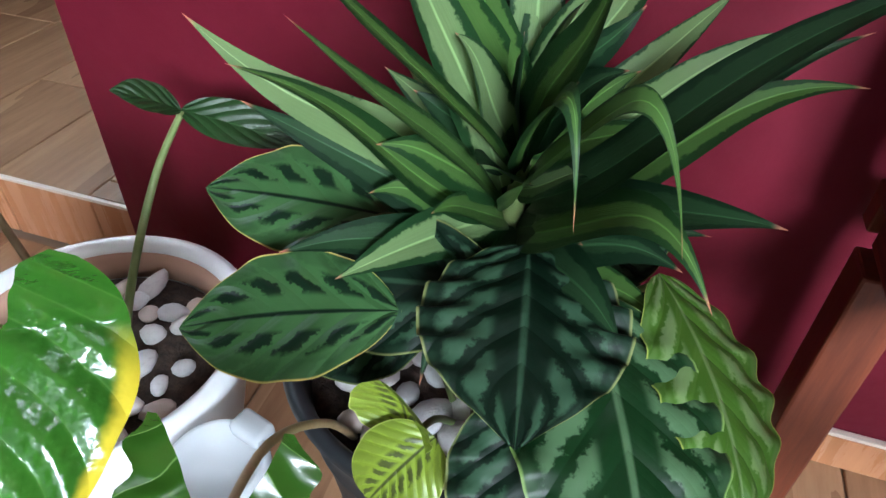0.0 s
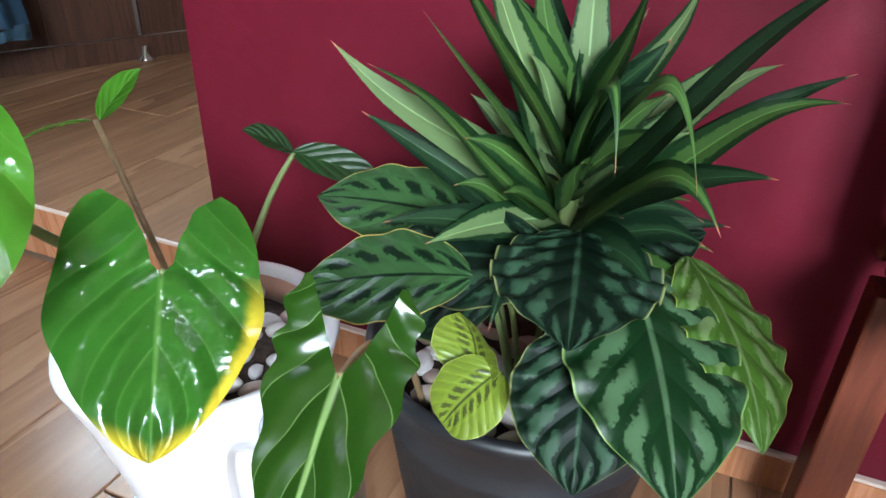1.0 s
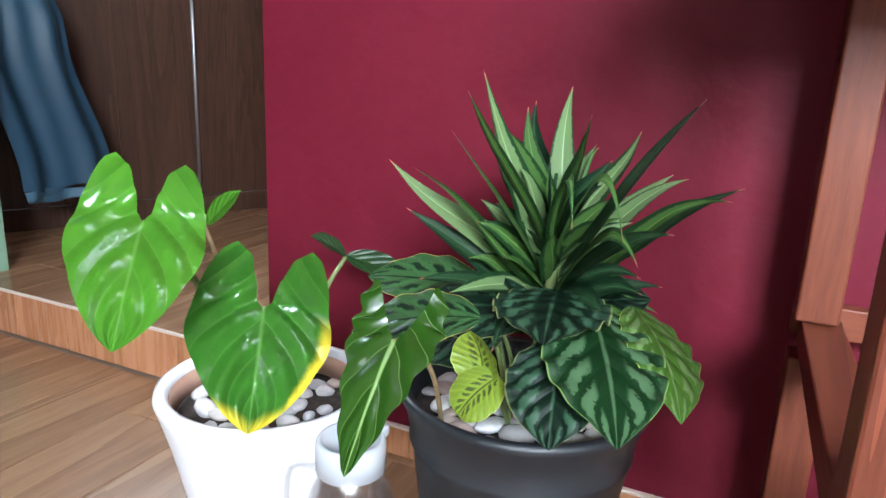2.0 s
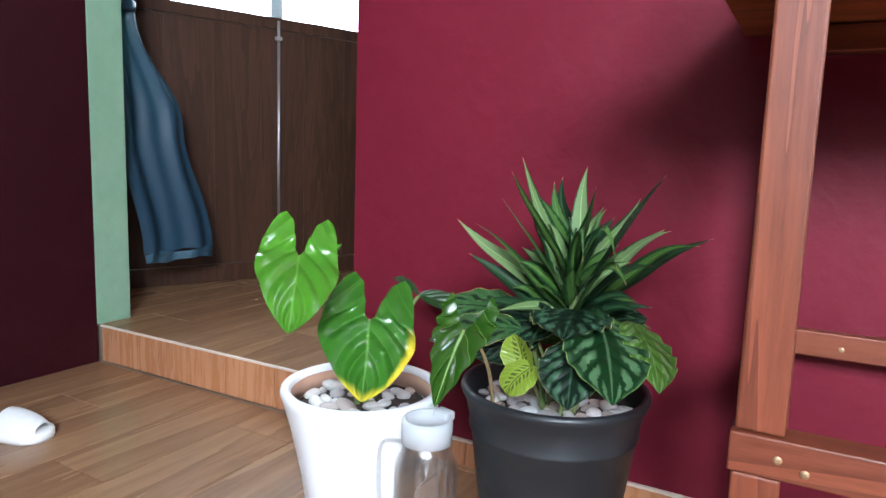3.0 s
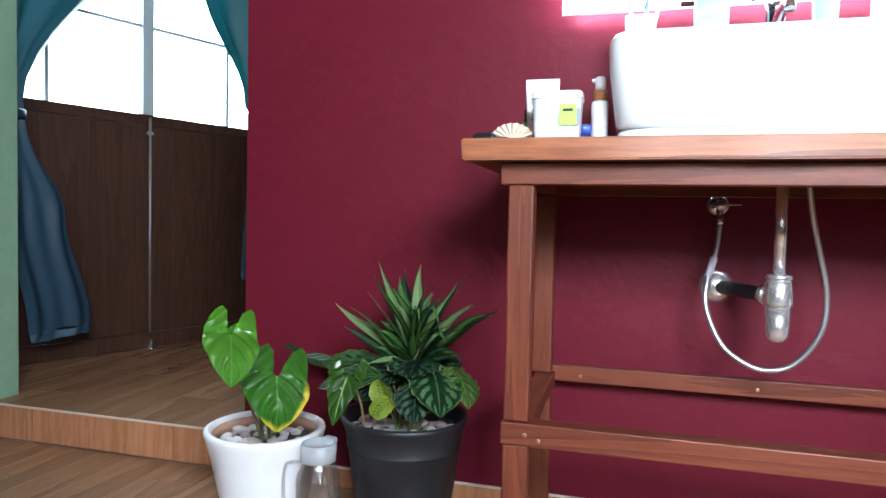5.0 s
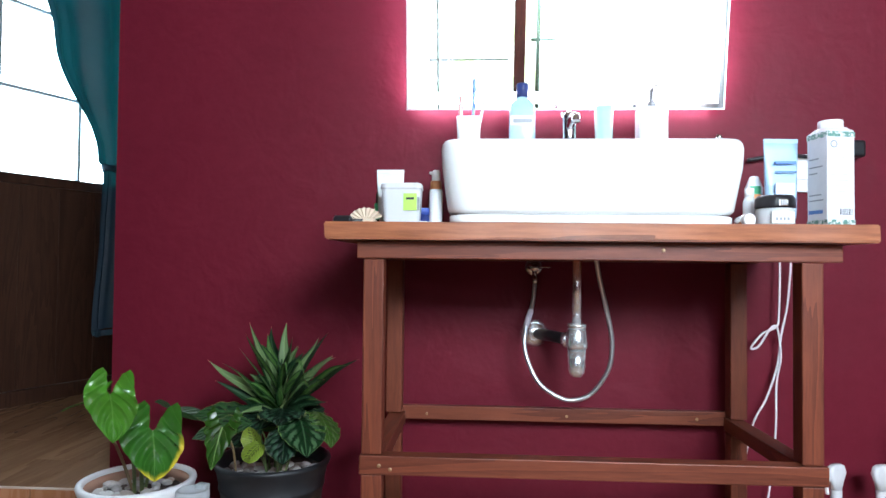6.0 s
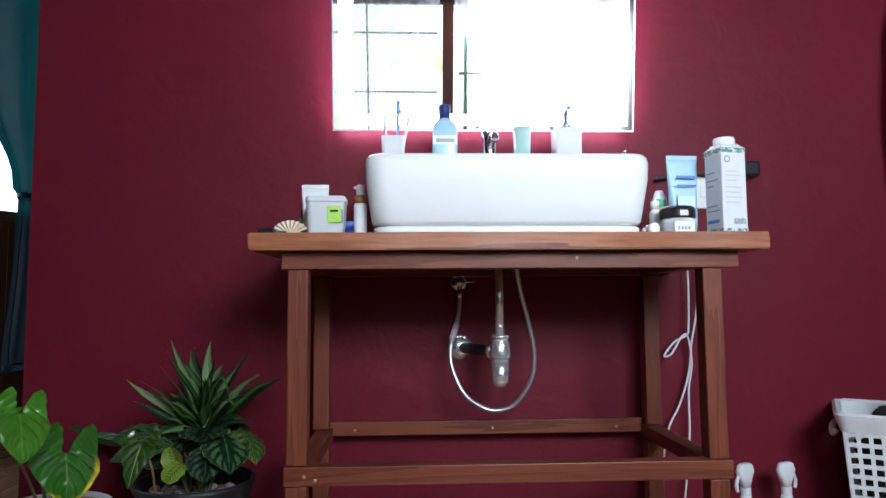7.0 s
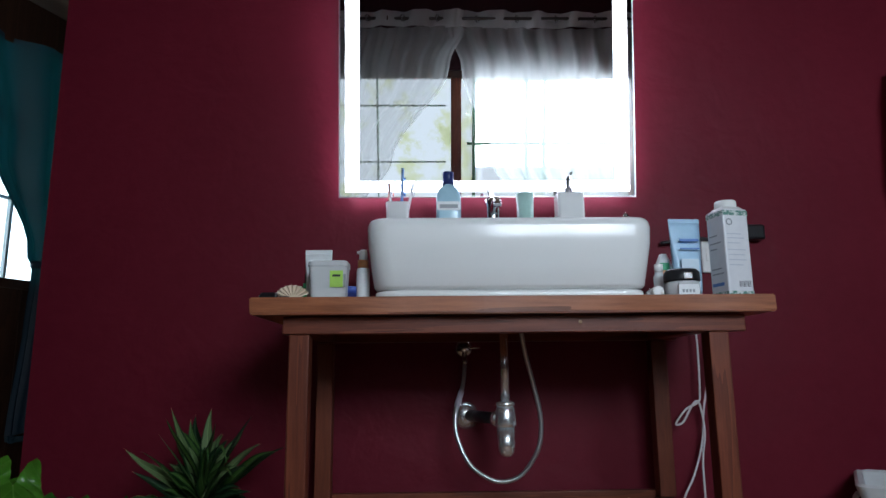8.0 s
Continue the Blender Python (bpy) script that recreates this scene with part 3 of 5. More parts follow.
# ---- pots ----
DARK_POT = Mat("charcoal_glaze", (0.020, 0.022, 0.025), 0.45)
v = DARK_POT.coords()
DARK_POT.colour(DARK_POT.ramp(DARK_POT.noise(v, 9, 6, 0.6), [(0.3, (0.008, 0.009, 0.011)), (0.75, (0.018, 0.020, 0.023))])).rough(DARK_POT.noise(v, 30, 4), 0.35, 0.55).bump(DARK_POT.noise(v, 60, 4), 0.12, 0.001)
WHITE_POT = Mat("white_glaze", (0.80, 0.80, 0.81), 0.35)
WHITE_POT.colour(WHITE_POT.ramp(WHITE_POT.noise(WHITE_POT.coords(), 7, 5), [(0.3, (0.74, 0.74, 0.76)), (0.7, (0.82, 0.82, 0.82))])).bump(WHITE_POT.noise(WHITE_POT.coords(), 40, 3), 0.08, 0.001)
CLAY = Mat("bare_clay", (0.42, 0.24, 0.17), 0.8)
SOIL = Mat("dark_soil", (0.03, 0.02, 0.014), 0.95)
v = SOIL.coords()
SOIL.colour(SOIL.ramp(SOIL.noise(v, 90, 5, 0.7), [(0.35, (0.018, 0.011, 0.008)), (0.7, (0.075, 0.045, 0.030))])).bump(SOIL.noise(v, 130, 5, 0.7), 1.0, 0.006)
STONE = Mat("river_pebble", (0.5, 0.5, 0.5), 0.55)
v = STONE.coords()
info = STONE.node("ShaderNodeObjectInfo")
tone = STONE.ramp(info.outputs["Random"], [(0.0, (0.48, 0.44, 0.42)), (0.3, (0.58, 0.57, 0.57)), (0.55, (0.30, 0.28, 0.28)), (0.72, (0.42, 0.30, 0.24)), (0.85, (0.62, 0.61, 0.60)), (1.0, (0.22, 0.13, 0.10))])
STONE.colour(STONE.mix(tone, (0.30, 0.27, 0.25), STONE.ramp(STONE.noise(v, 2.2, 5, 0.6), [(0.5, (0, 0, 0)), (0.8, (0.55, 0.55, 0.55))]))).bump(STONE.noise(v, 9, 4), 0.2, 0.02)

black_pot = thing("plant_pot", "matte charcoal round pot with a ridge below its rim", "plant pot", (-0.692, -0.222, 0), group="plant pots by the wall")
part("body", lathe([(0.094, 0.0), (0.101, 0.006), (0.122, 0.14), (0.133, 0.222), (0.1365, 0.226), (0.137, 0.231), (0.135, 0.235), (0.143, 0.272), (0.150, 0.285), (0.152, 0.291), (0.150, 0.297), (0.143, 0.298), (0.138, 0.293), (0.133, 0.265), (0.128, 0.240), (0, 0.240)], 80), DARK_POT, black_pot, smooth=True)
part("soil", lathe([(0.1335, 0.252), (0.131, 0.260), (0.06, 0.266), (0, 0.264)], 44), SOIL, black_pot, "dark potting soil", smooth=True)
part("foot", lathe([(0.100, 0.0), (0.108, 0.0), (0.110, 0.010), (0.1035, 0.013), (0.100, 0.0)], 48), DARK_POT, black_pot, smooth=True)
white_pot = thing("plant_pot", "glossy white tapered pot with a thick rim", "plant pot", (-1.017, -0.301, 0), group="plant pots by the wall")
part("body", lathe([(0.084, 0.0), (0.090, 0.006), (0.106, 0.10), (0.125, 0.188), (0.138, 0.235), (0.142, 0.247), (0.1405, 0.254), (0.134, 0.257), (0.126, 0.254), (0.124, 0.246), (0.118, 0.217), (0.114, 0.200), (0, 0.200)], 80), WHITE_POT, white_pot, smooth=True)
part("lining", lathe([(0.1235, 0.2455), (0.1175, 0.2175), (0.1165, 0.2175), (0.1225, 0.2455), (0.1235, 0.2455)], 60), CLAY, white_pot, "bare clay inside the rim", smooth=True)
part("soil", lathe([(0.1175, 0.209), (0.114, 0.219), (0.05, 0.224), (0, 0.222)], 40), SOIL, white_pot, "dark potting soil", smooth=True)
part("saucer", lathe([(0.098, 0.0), (0.108, 0.003), (0.113, 0.012), (0.110, 0.013), (0.104, 0.006), (0.0915, 0.006), (0.0902, 0.0), (0.098, 0.0)], 48), WHITE_POT, white_pot, "white saucer", smooth=True)

pebble_meshes = []
for k in range(6):
    bm = bmesh.new()
    bmesh.ops.create_icosphere(bm, subdivisions=2, radius=1)
    for q in bm.verts:
        q.co *= 1 + 0.22 * noise.noise(q.co * 0.9 + Vector((k * 7, 0, 0)))
    me = bpy.data.meshes.new("pebble")
    for f in bm.faces:
        f.smooth = True
    bm.to_mesh(me)
    bm.free()
    me.materials.append(STONE.m)
    pebble_meshes.append(me)
rnd = random.Random(11)


def pebbles(cx, cy, z, reach, count, keep):
    laid = []
    tries = 0
    while len(laid) < count and tries < 4000:
        tries += 1
        a, r = rnd.uniform(0, 2 * math.pi), reach * math.sqrt(rnd.random())
        size = rnd.uniform(0.010, 0.0185)
        x, y = r * math.cos(a), r * math.sin(a)
        if r + size * 1.1 > reach or not keep(x, y) or any((x - u) ** 2 + (y - w) ** 2 < (0.80 * (size + s)) ** 2 for u, w, s in laid):
            continue
        laid.append((x, y, size))
        ob = new("pebble", pebble_meshes[rnd.randrange(6)])
        ob.matrix_world = Matrix.LocRotScale((cx + x, cy + y, z + size * 0.42), Euler((rnd.uniform(-0.3, 0.3), rnd.uniform(-0.3, 0.3), rnd.uniform(0, 6.3))), (size * rnd.uniform(1.0, 1.5), size * rnd.uniform(0.75, 1.0), size * rnd.uniform(0.5, 0.7)))
        tagged(ob, "smooth pale river pebble lying on potting soil", "pebble", "pebbles in the pots", "")


pebbles(-1.017, -0.301, 0.221, 0.114, 34, lambda x, y: True)
pebbles(-0.692, -0.222, 0.263, 0.130, 46, lambda x, y: y < 0.03)

# ---- foliage ----
def leaf_mat(name, shade, rough=0.32, glow=0.25, bump=0.3, coat=0.0):
    """Leaf material. shade(k, across, along) gives a colour and a relief output."""
    k = Mat(name, (0.05, 0.15, 0.03), rough, coat=coat)
    uv = k.node("ShaderNodeUVMap")
    sep = k.node("ShaderNodeSeparateXYZ")
    k.link(uv.outputs[0], sep.inputs[0])
    u, along = sep.outputs["X"], sep.outputs["Y"]
    across = k.math("ABSOLUTE", k.math("MULTIPLY_ADD", u, 2.0, -1.0))
    colour, relief = shade(k, u, across, along)
    k.colour(colour)
    k.bump(relief, bump, 0.004)
    back = k.node("ShaderNodeBsdfTranslucent")
    k.link(colour, back.inputs["Color"])
    m = k.node("ShaderNodeMixShader")
    m.inputs[0].default_value = glow
    k.link(k.b.outputs[0], m.inputs[1])
    k.link(back.outputs[0], m.inputs[2])
    k.link(m.outputs[0], k.t.nodes["Material Output"].inputs["Surface"])
    return k


def stripes(k, across, along, count, slant):
    """Side veins that sweep forward from the midrib: 0 on a vein, 1 between."""
    ph = k.math("MULTIPLY", k.math("SUBTRACT", along, k.math("MULTIPLY", across, slant)), count * math.pi)
    return k.math("ABSOLUTE", k.math("SINE", ph))


def step_at(k, value, edge, soft=0.05):
    n = k.node("ShaderNodeMapRange")
    n.interpolation_type = "SMOOTHSTEP"
    n.inputs["From Min"].default_value, n.inputs["From Max"].default_value = edge - soft, edge + soft
    k.link(value, n.inputs["Value"])
    return n.outputs[0]


def dracaena_shade(pale, dark, cover):
    def shade(k, u, across, along):
        v = k.coords()
        info = k.node("ShaderNodeObjectInfo")
        jag = k.noise(v, 150, 4, 0.7)
        edge = k.math("ADD", across, k.math("MULTIPLY_ADD", jag, 0.55, -0.27))
        edge = k.math("ADD", edge, k.math("MULTIPLY_ADD", info.outputs["Random"], 0.5, -0.25))
        rim = step_at(k, edge, cover, 0.06)
        long_lines = k.noise(k.coords((60, 1.2, 1), "UV"), 1.0, 3)
        body = k.mix(pale, tuple(0.62 * c for c in pale), long_lines)
        body = k.mix(body, dark, rim)
        rib = step_at(k, across, 0.05, 0.03)
        body = k.mix(tuple(min(1, 1.5 * c) for c in pale), body, rib)
        tip = step_at(k, along, 0.97, 0.025)
        return k.mix(body, (0.45, 0.16, 0.10), tip), k.math("ADD", long_lines, k.math("MULTIPLY", rib, 0.6))
    return shade


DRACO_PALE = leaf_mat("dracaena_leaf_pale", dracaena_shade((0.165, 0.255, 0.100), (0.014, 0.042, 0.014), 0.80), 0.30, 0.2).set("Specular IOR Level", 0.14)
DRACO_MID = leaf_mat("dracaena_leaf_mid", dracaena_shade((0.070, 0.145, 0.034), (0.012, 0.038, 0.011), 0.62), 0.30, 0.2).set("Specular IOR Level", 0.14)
# darkest striped leaf; on the low leaves its colour also holds the clump's shade
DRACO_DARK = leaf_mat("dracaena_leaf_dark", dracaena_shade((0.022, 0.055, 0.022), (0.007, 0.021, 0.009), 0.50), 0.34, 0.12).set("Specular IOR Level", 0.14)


def calathea_shade(ground, patch, margin, lo, hi, count=6.0, slant=0.34):
    def shade(k, u, across, along):
        v = k.coords()
        jag = k.noise(v, 110, 4, 0.65)
        wob = k.math("ADD", along, k.math("MULTIPLY_ADD", jag, 0.16, -0.08))
        feather = stripes(k, across, wob, count, slant)
        band = k.math("MULTIPLY", step_at(k, across, lo, 0.06), k.math("SUBTRACT", 1.0, step_at(k, k.math("ADD", across, k.math("MULTIPLY_ADD", jag, 0.3, -0.15)), hi, 0.07)))
        mask = k.math("MULTIPLY", band, step_at(k, feather, 0.66, 0.14))
        c = k.mix(ground, patch, mask)
        outer = k.math("MULTIPLY", step_at(k, across, hi + 0.08, 0.05), step_at(k, feather, 0.35, 0.25))
        c = k.mix(c, tuple(0.5 * (a + b) for a, b in zip(ground, patch)), k.math("MULTIPLY", outer, 0.55))
        c = k.mix(c, margin, step_at(k, across, 0.975, 0.015))
        fine = stripes(k, across, along, count * 4, slant)
        rib = step_at(k, across, 0.035, 0.02)
        return k.mix(tuple(0.9 * x for x in patch), c, rib), k.math("ADD", k.math("MULTIPLY", fine, 0.06), k.math("MULTIPLY", stripes(k, across, along, count, slant), 0.8))
    return shade


CALA_DARK = leaf_mat("calathea_leaf_dark", calathea_shade((0.003, 0.010, 0.005), (0.026, 0.060, 0.032), (0.15, 0.17, 0.06), 0.30, 0.80), 0.48, 0.08, 0.4).set("Specular IOR Level", 0.14)
CALA_MID = leaf_mat("calathea_leaf_green", calathea_shade((0.006, 0.024, 0.007), (0.062, 0.120, 0.055), (0.16, 0.25, 0.07), 0.30, 0.80), 0.34, 0.18, 0.4).set("Specular IOR Level", 0.14)
CALA_BLOTCH = leaf_mat("calathea_leaf_blotched", calathea_shade((0.040, 0.098, 0.032), (0.005, 0.015, 0.007), (0.45, 0.36, 0.10), 0.28, 0.62, 6.0), 0.34, 0.15, 0.4).set("Specular IOR Level", 0.14)
CALA_LIME = leaf_mat("calathea_leaf_lime", calathea_shade((0.055, 0.125, 0.016), (0.150, 0.230, 0.085), (0.30, 0.36, 0.08), 0.30, 0.75), 0.34, 0.28, 0.4).set("Specular IOR Level", 0.14)
CALA_YOUNG = leaf_mat("calathea_leaf_young", calathea_shade((0.24, 0.34, 0.035), (0.07, 0.09, 0.02), (0.42, 0.50, 0.12), 0.12, 0.38, 8.0), 0.36, 0.35, 0.3)


def heart_shade(main, vein, yellow):
    def shade(k, u, across, along):
        v = k.coords()
        side = stripes(k, across, along, 5.0, 0.42)
        line = k.math("SUBTRACT", 1.0, step_at(k, side, 0.10, 0.10))
        rib = k.math("SUBTRACT", 1.0, step_at(k, across, 0.025, 0.02))
        tone = k.noise(v, 28, 4)
        c = k.mix(main, tuple(0.55 * x for x in main), tone)
        c = k.mix(c, vein, k.math("MULTIPLY", k.math("MAXIMUM", k.math("MULTIPLY", line, 0.35), rib), 0.5))
        if yellow:
            reach = k.math("ADD", across, k.math("MULTIPLY_ADD", k.noise(v, 22, 4), 0.5, -0.25))
            edge = k.math("MULTIPLY", step_at(k, reach, 0.86, 0.10), k.math("MULTIPLY", step_at(k, k.math("SUBTRACT", 1.0, u), 0.55, 0.15), step_at(k, along, 0.42, 0.12)))
            tipped = step_at(k, k.math("ADD", along, k.math("MULTIPLY", reach, 0.12)), 0.99, 0.06)
            c = k.mix(c, (0.62, 0.50, 0.035), k.math("MAXIMUM", edge, tipped))
        soft = k.noise(v, 45, 3)
        return c, k.math("ADD", k.math("MULTIPLY", side, 1.3), k.math("MULTIPLY", soft, 1.6))
    return shade


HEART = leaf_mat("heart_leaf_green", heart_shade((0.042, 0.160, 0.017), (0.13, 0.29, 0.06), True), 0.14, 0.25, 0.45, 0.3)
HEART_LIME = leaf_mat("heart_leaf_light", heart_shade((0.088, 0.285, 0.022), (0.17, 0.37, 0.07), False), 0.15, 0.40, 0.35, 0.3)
# same leaf green darkened, so the inner leaves carry their shade in colour
HEART_SHADED = leaf_mat("heart_leaf_shaded", heart_shade((0.015, 0.055, 0.011), (0.04, 0.10, 0.03), False), 0.45, 0.2, 0.35)


def arrow_shade(k, u, across, along):
    v = k.coords()
    side = stripes(k, across, along, 5.0, 0.30)
    line = k.math("SUBTRACT", 1.0, step_at(k, side, 0.05, 0.05))
    rib = k.math("SUBTRACT", 1.0, step_at(k, across, 0.05, 0.03))
    c = k.mix((0.013, 0.046, 0.004), (0.024, 0.070, 0.007), k.noise(v, 30, 4))
    c = k.mix(c, (0.20, 0.33, 0.10), k.math("MAXIMUM", k.math("MULTIPLY", line, 0.45), rib))
    return c, k.math("ADD", side, k.math("MULTIPLY", rib, 0.5))


ARROW = leaf_mat("arrow_leaf_green", arrow_shade, 0.24, 0.2, 0.4, 0.15)
STALK = Mat("green_stalk", (0.14, 0.20, 0.06), 0.45)
STALK.colour(STALK.ramp(STALK.noise(STALK.coords(), 30, 4), [(0.3, (0.10, 0.16, 0.045)), (0.7, (0.20, 0.24, 0.09))]))
STALK_BROWN = Mat("brown_stalk", (0.22, 0.15, 0.07), 0.5)
STALK_BROWN.colour(STALK_BROWN.ramp(STALK_BROWN.noise(STALK_BROWN.coords(), 40, 4), [(0.3, (0.15, 0.10, 0.045)), (0.7, (0.28, 0.20, 0.10))]))


def lance(v):
    return 0.42 * (1 - v) ** 1.5 + 2.5 * v ** 0.75 * (1 - v) ** 1.15 * (1 - 0.15 * v)


def leaf(parent, material, kind, base, tip, face, width, bend=0.12, fold=0.12, curl=0.0, wave=0.0, waves=5, twist=0.0, hook=0.0, lift=0.0, name="leaf"):
    """One blade from its stalk end to its tip; face: the way its upper side looks. hook drops the tip end."""
    quilt, veins, sweep = {"heart": (0.075, 5, 0.42), "arrow": (0.038, 5, 0.30), "ovate": (0.022, 6, 0.34)}.get(kind, (0.0, 1, 0.0))
    base, tip, face = Vector(base), Vector(tip), Vector(face).normalized()
    length = (tip - base).length
    mid = (base + tip) / 2 + face * (bend * length)
    v0 = {"heart": -0.54, "arrow": -0.66}.get(kind, 0.0)
    rows, cols = (44, 9) if quilt else (30, 6)
    bm = bmesh.new()
    uvl = bm.loops.layers.uv.new("UVMap")
    verts, coords = {}, {}
    seed = (base.x * 31 + tip.y * 17) % 6.28
    for i in range(rows + 1):
        v = v0 + (1 - v0) * i / rows
        q = i / rows
        c = max(v, 0.0)
        p = base * (1 - c) ** 2 + mid * 2 * c * (1 - c) + tip * c * c
        d = (mid - base) * 2 * (1 - c) + (tip - mid) * 2 * c
        if v < 0:
            p = p + d * v * (0.62 if lift else 1.0) + face * ((lift or -0.25) * length * v * v)
        if hook and v > 0.6:
            p = p - Vector((0, 0, hook * length * ((v - 0.6) / 0.4) ** 2))
        d.normalize()
        side = d.cross(face).normalized()
        if kind == "lance":
            p = p + side * (0.030 * length * math.sin(2 * math.pi * v) * math.cos(seed * 5))
        if twist:
            side = Matrix.Rotation(twist * (v - 0.1), 3, d) @ side
        up = side.cross(d)
        half = width / 2
        inner = 0.0
        if kind == "lance":
            outer = half * lance(v)
        elif kind == "ovate":
            outer = half * max(0.0, math.sin(math.pi * v ** 0.86)) ** 0.72 * (1 - 0.45 * max(0.0, (v - 0.72) / 0.28) ** 2)
        elif kind == "round":
            outer = half * math.sqrt(max(0.0, 1 - (2 * v - 1) ** 2)) ** 0.9
        elif kind == "heart":
            if v < 0:
                lobe = width * 0.25 * math.sqrt(max(0.0, 1 - (v / v0) ** 2))
                inner, outer = 0.85 * (width * 0.25 - lobe) + 0.05 * width * min(1.0, -v / 0.12), width * 0.25 + lobe
            else:
                outer = half * (1 + 0.07 * math.sin(math.pi * min(1.0, v * 2.0))) * (1 - v ** 2.3) ** 0.80
        else:
            outer = half * (1 - v) ** 0.72 * 0.95 if v > 0 else half * (0.95 + 0.10 * (v / v0) ** 2)
            outer *= 1 + 0.075 * math.sin(v * 21 + seed)
            if v < 0:
                inner = half * 0.62 * (v / v0) ** 0.8
                outer -= 0.75 * (outer - inner) * (v / v0) ** 5
        outer = max(outer, inner)
        for s in (-1, 1):
            for j in range(cols + 1):
                x = inner + (outer - inner) * j / cols
                f = x / half if half else 0
                h = fold * x - curl * half * f * f
                if wave:
                    h += wave * width * f * f * math.sin(waves * 2 * math.pi * v + seed + (1.3 if s > 0 else 0))
                if quilt:
                    a = x / max(outer, 1e-6)
                    h += quilt * width * (1.15 * math.sin(math.pi * veins * (q - sweep * a)) ** 2 - 0.55) * min(1.0, 3 * a) * (1.05 - a)
                key = (s, i, j)
                if j == 0 and v >= 0 and s == 1:
                    verts[key] = verts[(-1, i, 0)]
                else:
                    verts[key] = bm.verts.new(p + side * (s * x) + up * h)
                coords[key] = (0.5 + 0.5 * s * (x / max(outer, 1e-6)), q)
    for s in (-1, 1):
        for i in range(rows):
            for j in range(cols):
                keys = [(s, i, j), (s, i, j + 1), (s, i + 1, j + 1), (s, i + 1, j)]
                if len({verts[k] for k in keys}) < 4:
                    continue
                f = bm.faces.new([verts[k] for k in (keys if s > 0 else keys[::-1])])
                for loop, k in zip(f.loops, keys if s > 0 else keys[::-1]):
                    loop[uvl].uv = coords[k]
    me = bpy.data.meshes.new(name)
    for f in bm.faces:
        f.smooth = True
    bm.to_mesh(me)
    bm.free()
    me.materials.append(material.m)
    ob = new(name, me)
    ob.parent = parent
    ob.matrix_parent_inverse = Matrix.Translation(-Vector(parent.location))
    return ob


def stalk(parent, points, radius, material=STALK, taper=0.7):
    return under("stalk", tube(points, radius, 10, taper), material, parent, smooth=True)


# heart-leaved plant in the white pot
heart_plant = thing("heart_leaf_plant", "glossy green heart-leaved plant with one leaf yellowing at its edge", "potted plant", (-0.99, -0.35, 0.22))
leaf(heart_plant, HEART, "heart", (-0.921, -0.420, 0.406), (-0.874, -0.502, 0.315), (0.58, -0.48, 0.66), 0.142, 0.10, 0.12, 0.20, 0.012, 3, lift=1.9)
stalk(heart_plant, [(-1.0, -0.31, 0.215), (-0.985, -0.345, 0.30), (-0.955, -0.392, 0.37), (-0.923, -0.417, 0.406)], 0.0055)
leaf(heart_plant, HEART_LIME, "heart", (-0.968, -0.524, 0.512), (-0.910, -0.610, 0.430), (0.62, -0.50, 0.58), 0.108, 0.12, 0.22, 0.20, 0.012, 3, lift=1.5)
stalk(heart_plant, [(-1.02, -0.31, 0.215), (-1.0, -0.36, 0.32), (-0.985, -0.445, 0.43), (-0.968, -0.522, 0.511)], 0.005)
leaf(heart_plant, HEART_LIME, "ovate", (-1.178, -0.246, 0.434), (-1.222, -0.305, 0.420), (-0.25, 0.10, 0.95), 0.040, 0.10, 0.30, 0.1, 0.01, 3)
leaf(heart_plant, HEART_LIME, "ovate", (-1.173, -0.240, 0.434), (-1.148, -0.195, 0.482), (-0.75, 0.35, 0.55), 0.036, 0.10, 0.30, 0.1, 0.01, 3)
stalk(heart_plant, [(-1.03, -0.295, 0.215), (-1.07, -0.285, 0.30), (-1.125, -0.265, 0.38), (-1.175, -0.243, 0.434)], 0.0042, STALK_BROWN)
leaf(heart_plant, HEART_SHADED, "ovate", (-1.010, -0.128, 0.389), (-1.043, -0.172, 0.423), (0.25, -0.35, 0.90), 0.036, 0.12, 0.35, 0.1, 0.02, 2)
leaf(heart_plant, HEART_SHADED, "ovate", (-1.012, -0.126, 0.388), (-0.905, -0.098, 0.356), (0.05, -0.55, 0.80), 0.044, 0.10, 0.35, 0.1, 0.01, 3)
stalk(heart_plant, [(-1.01, -0.28, 0.215), (-1.01, -0.24, 0.28), (-1.01, -0.18, 0.35), (-1.010, -0.128, 0.387)], 0.0045)

# arrow-leaved plant at the rim of the charcoal pot
arrow_plant = thing("arrow_leaf_plant", "young arrow-shaped glossy leaf with pale veins on a brown stalk", "potted plant", (-0.750, -0.325, 0.265))
leaf(arrow_plant, ARROW, "arrow", (-0.724, -0.493, 0.438), (-0.708, -0.590, 0.372), (0.16, -0.64, 0.75), 0.080, 0.10, 0.12, 0.10, 0.022, 4, lift=0.5)
stalk(arrow_plant, [(-0.752, -0.322, 0.262), (-0.742, -0.372, 0.350), (-0.738, -0.43, 0.412), (-0.724, -0.492, 0.437)], 0.0030, STALK_BROWN)

# feather-marked foliage plant
cala = thing("prayer_plant", "low plant with broad dark leaves marked by feathered green", "potted plant", (-0.68, -0.25, 0.26))
leaf(cala, CALA_BLOTCH, "ovate", (-0.715, -0.318, 0.405), (-0.856, -0.352, 0.372), (-0.15, -0.45, 0.88), 0.088, 0.14, 0.12, 0.1, 0.030, 4)
leaf(cala, CALA_BLOTCH, "ovate", (-0.745, -0.235, 0.408), (-0.900, -0.246, 0.404), (-0.05, -0.50, 0.85), 0.085, 0.10, 0.15, 0.1, 0.030, 4)
